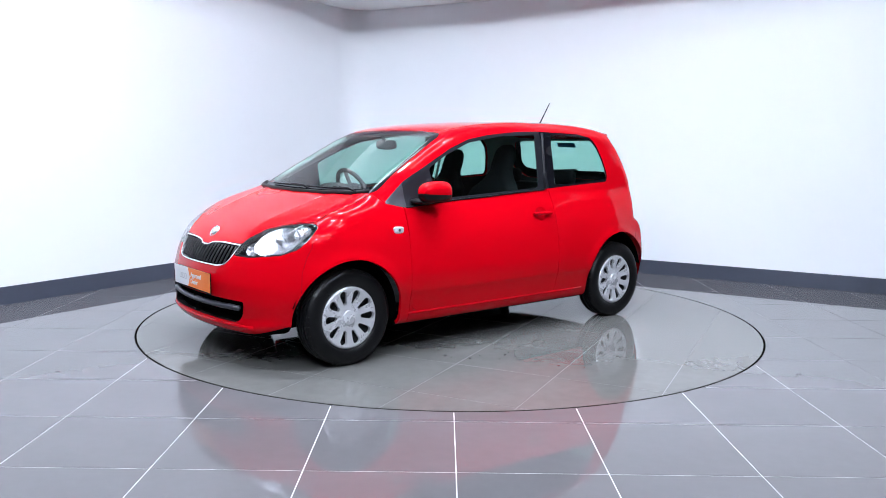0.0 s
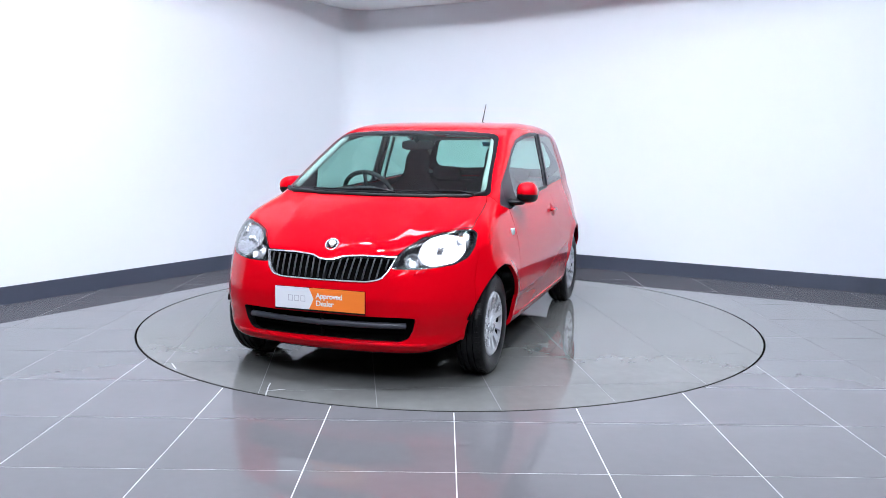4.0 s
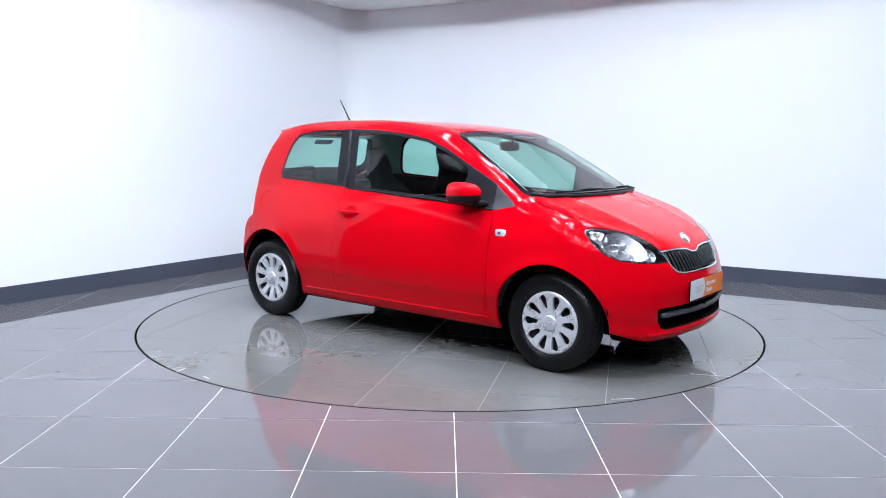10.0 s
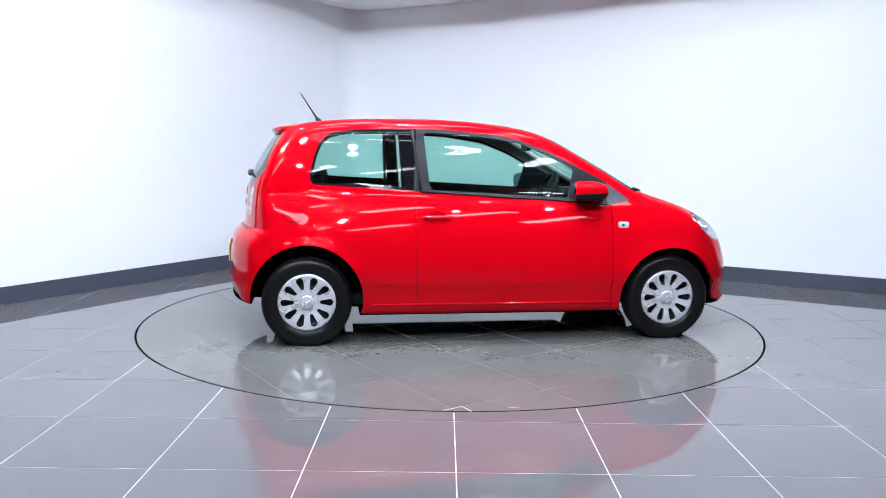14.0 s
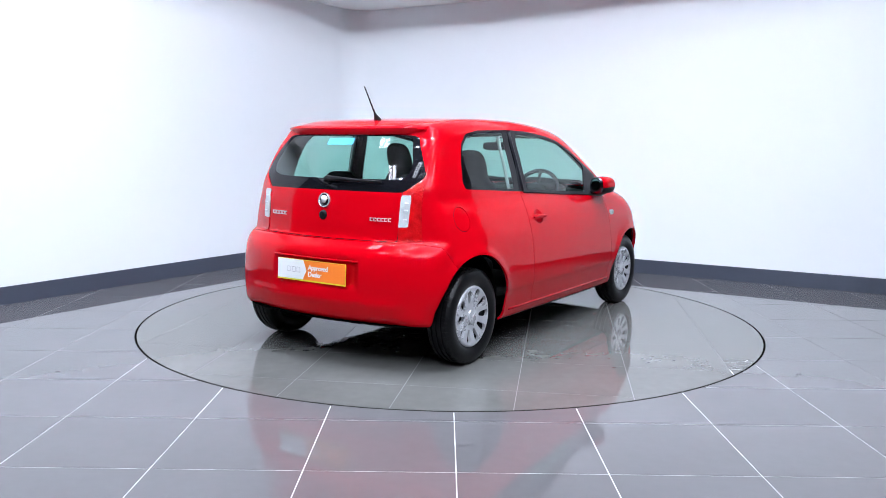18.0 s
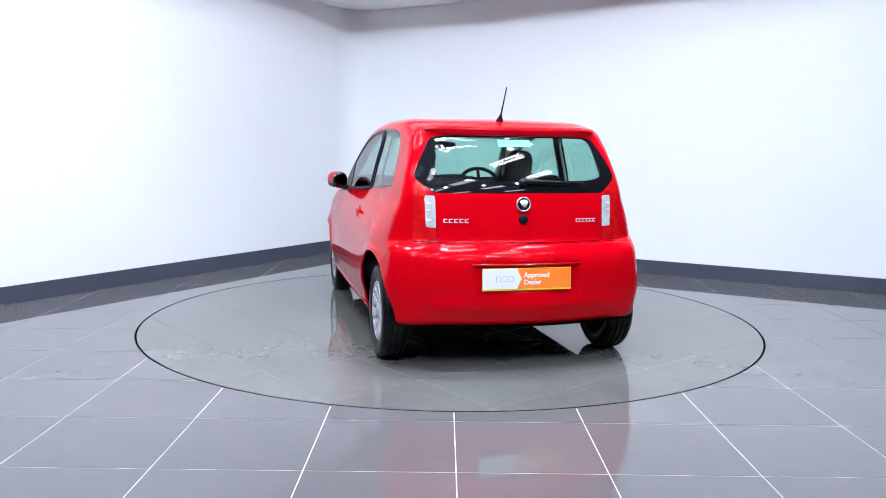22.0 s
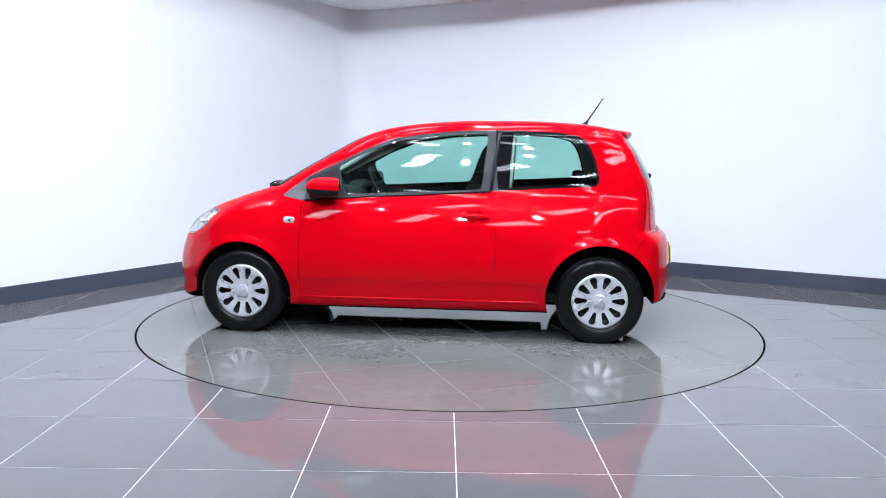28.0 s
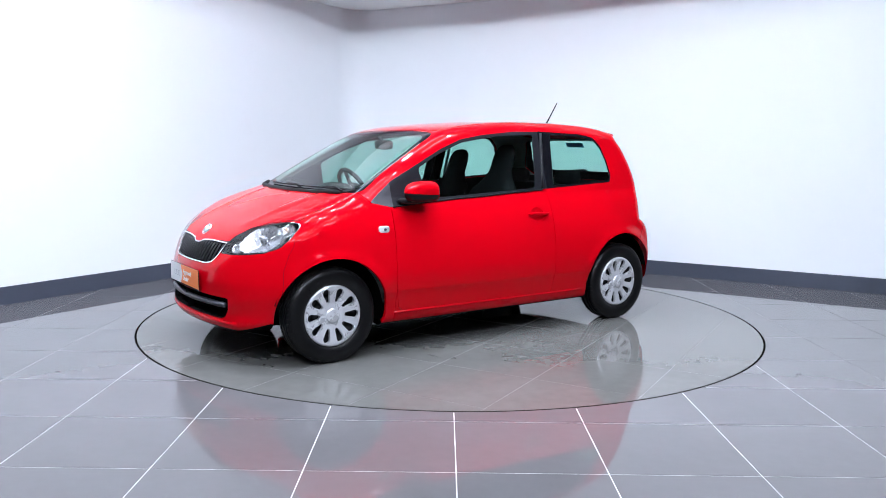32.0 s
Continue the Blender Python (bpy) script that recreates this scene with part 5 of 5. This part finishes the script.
def interior():
    # dashboard and scuttle
    f = rounded(0.72, 0, 0.86, 0.20, 0.66, 0.115, 4)
    part("dashboard", blob(f, (0.72, 0, 0.86), (0.20, 0.66, 0.115), 0.03), M_TRIM, CAR, "dark grey dashboard")
    hood = rounded(0.60, -0.34, 0.965, 0.09, 0.17, 0.05, 2.5)
    part("instrument_hood", blob(hood, (0.60, -0.34, 0.965), (0.09, 0.17, 0.05), 0.018), M_TRIM, CAR, "dark instrument hood")
    # steering wheel, driver on the right-hand side
    ring = []
    tilt = Matrix.Rotation(radians(-62), 3, "Y")
    for k in range(37):
        a = 2 * math.pi * k / 36
        ring.append(tilt @ Vector((0.182 * math.cos(a), 0.182 * math.sin(a), 0)) + Vector((0.44, -0.34, 0.945)))
    bm = bmesh.new()
    tube(ring, 0.016, 10, bm)
    sw = smooth(bm, M_TRIM, "steering_wheel", CAR, "dark steering wheel")
    hub = blob(rounded(0.45, -0.34, 0.94, 0.045, 0.075, 0.07, 3), (0.45, -0.34, 0.94), (0.045, 0.075, 0.07), 0.016)
    part("hub", hub, M_TRIM, sw)
    for a in (0, 180, 270):
        end = tilt @ Vector((0.176 * math.cos(radians(a + 90)), 0.176 * math.sin(radians(a + 90)), 0)) + Vector((0.44, -0.34, 0.945))
        smooth(tube([(0.45, -0.34, 0.94), tuple(end)], 0.014, 6), M_TRIM, "spoke", sw)
    smooth(tube([(0.46, -0.34, 0.93), (0.70, -0.34, 0.86)], 0.035, 10), M_TRIM, "column", sw)
    # front seats with built-in head restraints
    for s, fwd in ((1, -0.23), (-1, -0.32)):
        def back(x, y, z, s=s, fwd=fwd):
            z = z + (0.04 * np.clip((z - 0.9) / 0.1, 0, 1) if s < 0 else 0)
            lean = fwd + 0.02 - (z - 0.55) * 0.33
            half_w = np.interp(z, [0.5, 0.75, 0.98, 1.06, 1.12, 1.22, 1.32], [0.225, 0.235, 0.215, 0.14, 0.104, 0.104, 0.085])
            thick = np.interp(z, [0.5, 0.9, 1.08, 1.2, 1.32], [0.085, 0.075, 0.05, 0.05, 0.04])
            side_pad = 0.03 * np.clip((np.abs(y - s * 0.345) - 0.13) / 0.08, 0, 1) * np.clip((1.05 - z) / 0.1, 0, 1)
            a, b = (np.abs(x - lean - side_pad) - thick), (np.abs(y - s * 0.345) - half_w)
            return smax(smax(a, b, 0.07), np.abs(z - 0.905) - 0.405, 0.06)
        q = meshed(back, (-0.70, s * 0.345 - 0.29, 0.42), (0.25, s * 0.345 + 0.29, 1.36), 0.022)
        seat = part("front_seat", q, M_FABRIC, CAR, "charcoal fabric front seat")
        f = rounded(fwd + 0.24, s * 0.345, 0.50, 0.28, 0.235, 0.085, 4)
        part("cushion", blob(f, (fwd + 0.24, s * 0.345, 0.50), (0.28, 0.235, 0.085), 0.03), M_FABRIC, seat)
    for s in (1, -1):
        line = [surface_at((2.2, s * y, z), (-1, 0, 0))[0] + Vector((-0.03, -s * 0.012, -0.01)) for y, z in ((0.645, 1.03), (0.622, 1.10), (0.596, 1.20), (0.563, 1.30), (0.545, 1.345))]
        smooth(tube(line, 0.020, 8), M_LINER, "pillar_lining", CAR, "pale grey windscreen pillar lining")
        post = []
        for z in (1.0, 1.08, 1.18, 1.28, 1.36):
            p, n = on_side(-0.605 - 0.055 * (z - 1.0), z, s)
            post.append(p - n * 0.030)
        smooth(tube(post, 0.011, 8), M_LINER, "pillar_lining", CAR, "pale grey inner pillar lining")
    # rear bench
    def bench(x, y, z):
        lean = -0.98 - (z - 0.6) * 0.28
        return smax(smax(np.abs(x - lean) - 0.07, np.abs(y) - 0.56, 0.06), np.abs(z - 0.72) - 0.28, 0.06)
    rb = part("rear_seat", meshed(bench, (-1.3, -0.62, 0.38), (-0.75, 0.62, 1.06), 0.035), M_FABRIC, CAR, "charcoal fabric rear bench")
    f = rounded(-0.72, 0, 0.48, 0.27, 0.56, 0.09, 4)
    part("cushion", blob(f, (-0.72, 0, 0.48), (0.27, 0.56, 0.09), 0.035), M_FABRIC, rb)
    for s in (1, -1):
        c0 = (-1.115, s * 0.30, 1.055)
        part("head_restraint", blob(rounded(*c0, 0.045, 0.125, 0.060, 3.5), c0, (0.045, 0.125, 0.060), 0.016), M_FABRIC, rb)
    part("parcel_shelf", box(-1.50, -1.13, -0.56, 0.56, 0.965, 0.99, 0.008), M_TRIM, CAR, "dark parcel shelf")
    part("cabin_floor", box(-1.5, 1.0, -0.62, 0.62, 0.24, 0.30, 0.01), M_TRIM, CAR, "dark cabin floor")
    c0 = (0.395, 0.0, 1.292)
    mir = part("interior_mirror", blob(rounded(*c0, 0.018, 0.115, 0.034, 3.5), c0, (0.018, 0.115, 0.034), 0.01), M_BLACK, CAR, "black interior mirror")
    smooth(tube([(0.40, 0, 1.31), (0.43, 0, 1.345)], 0.012, 8), M_BLACK, "stem", mir)
    for s in (1, -1):
        v = (0.30, s * 0.33, 1.365)
        part("sun_visor", box(0.14, 0.30, s * 0.33 - 0.16, s * 0.33 + 0.16, 1.352, 1.366, 0.006), M_LINER, CAR, "pale sun visor")


car_body()
wheels()
interior()


def motions():
    rows = [(t, pose(0, 0, 0, 0, 0, a)) for t, a in TURN]
    walk(TURNTABLE, rows)
    walk(CAR, [(t, m @ pose(OFFSET[0], OFFSET[1], 0)) for t, m in rows])


motions()
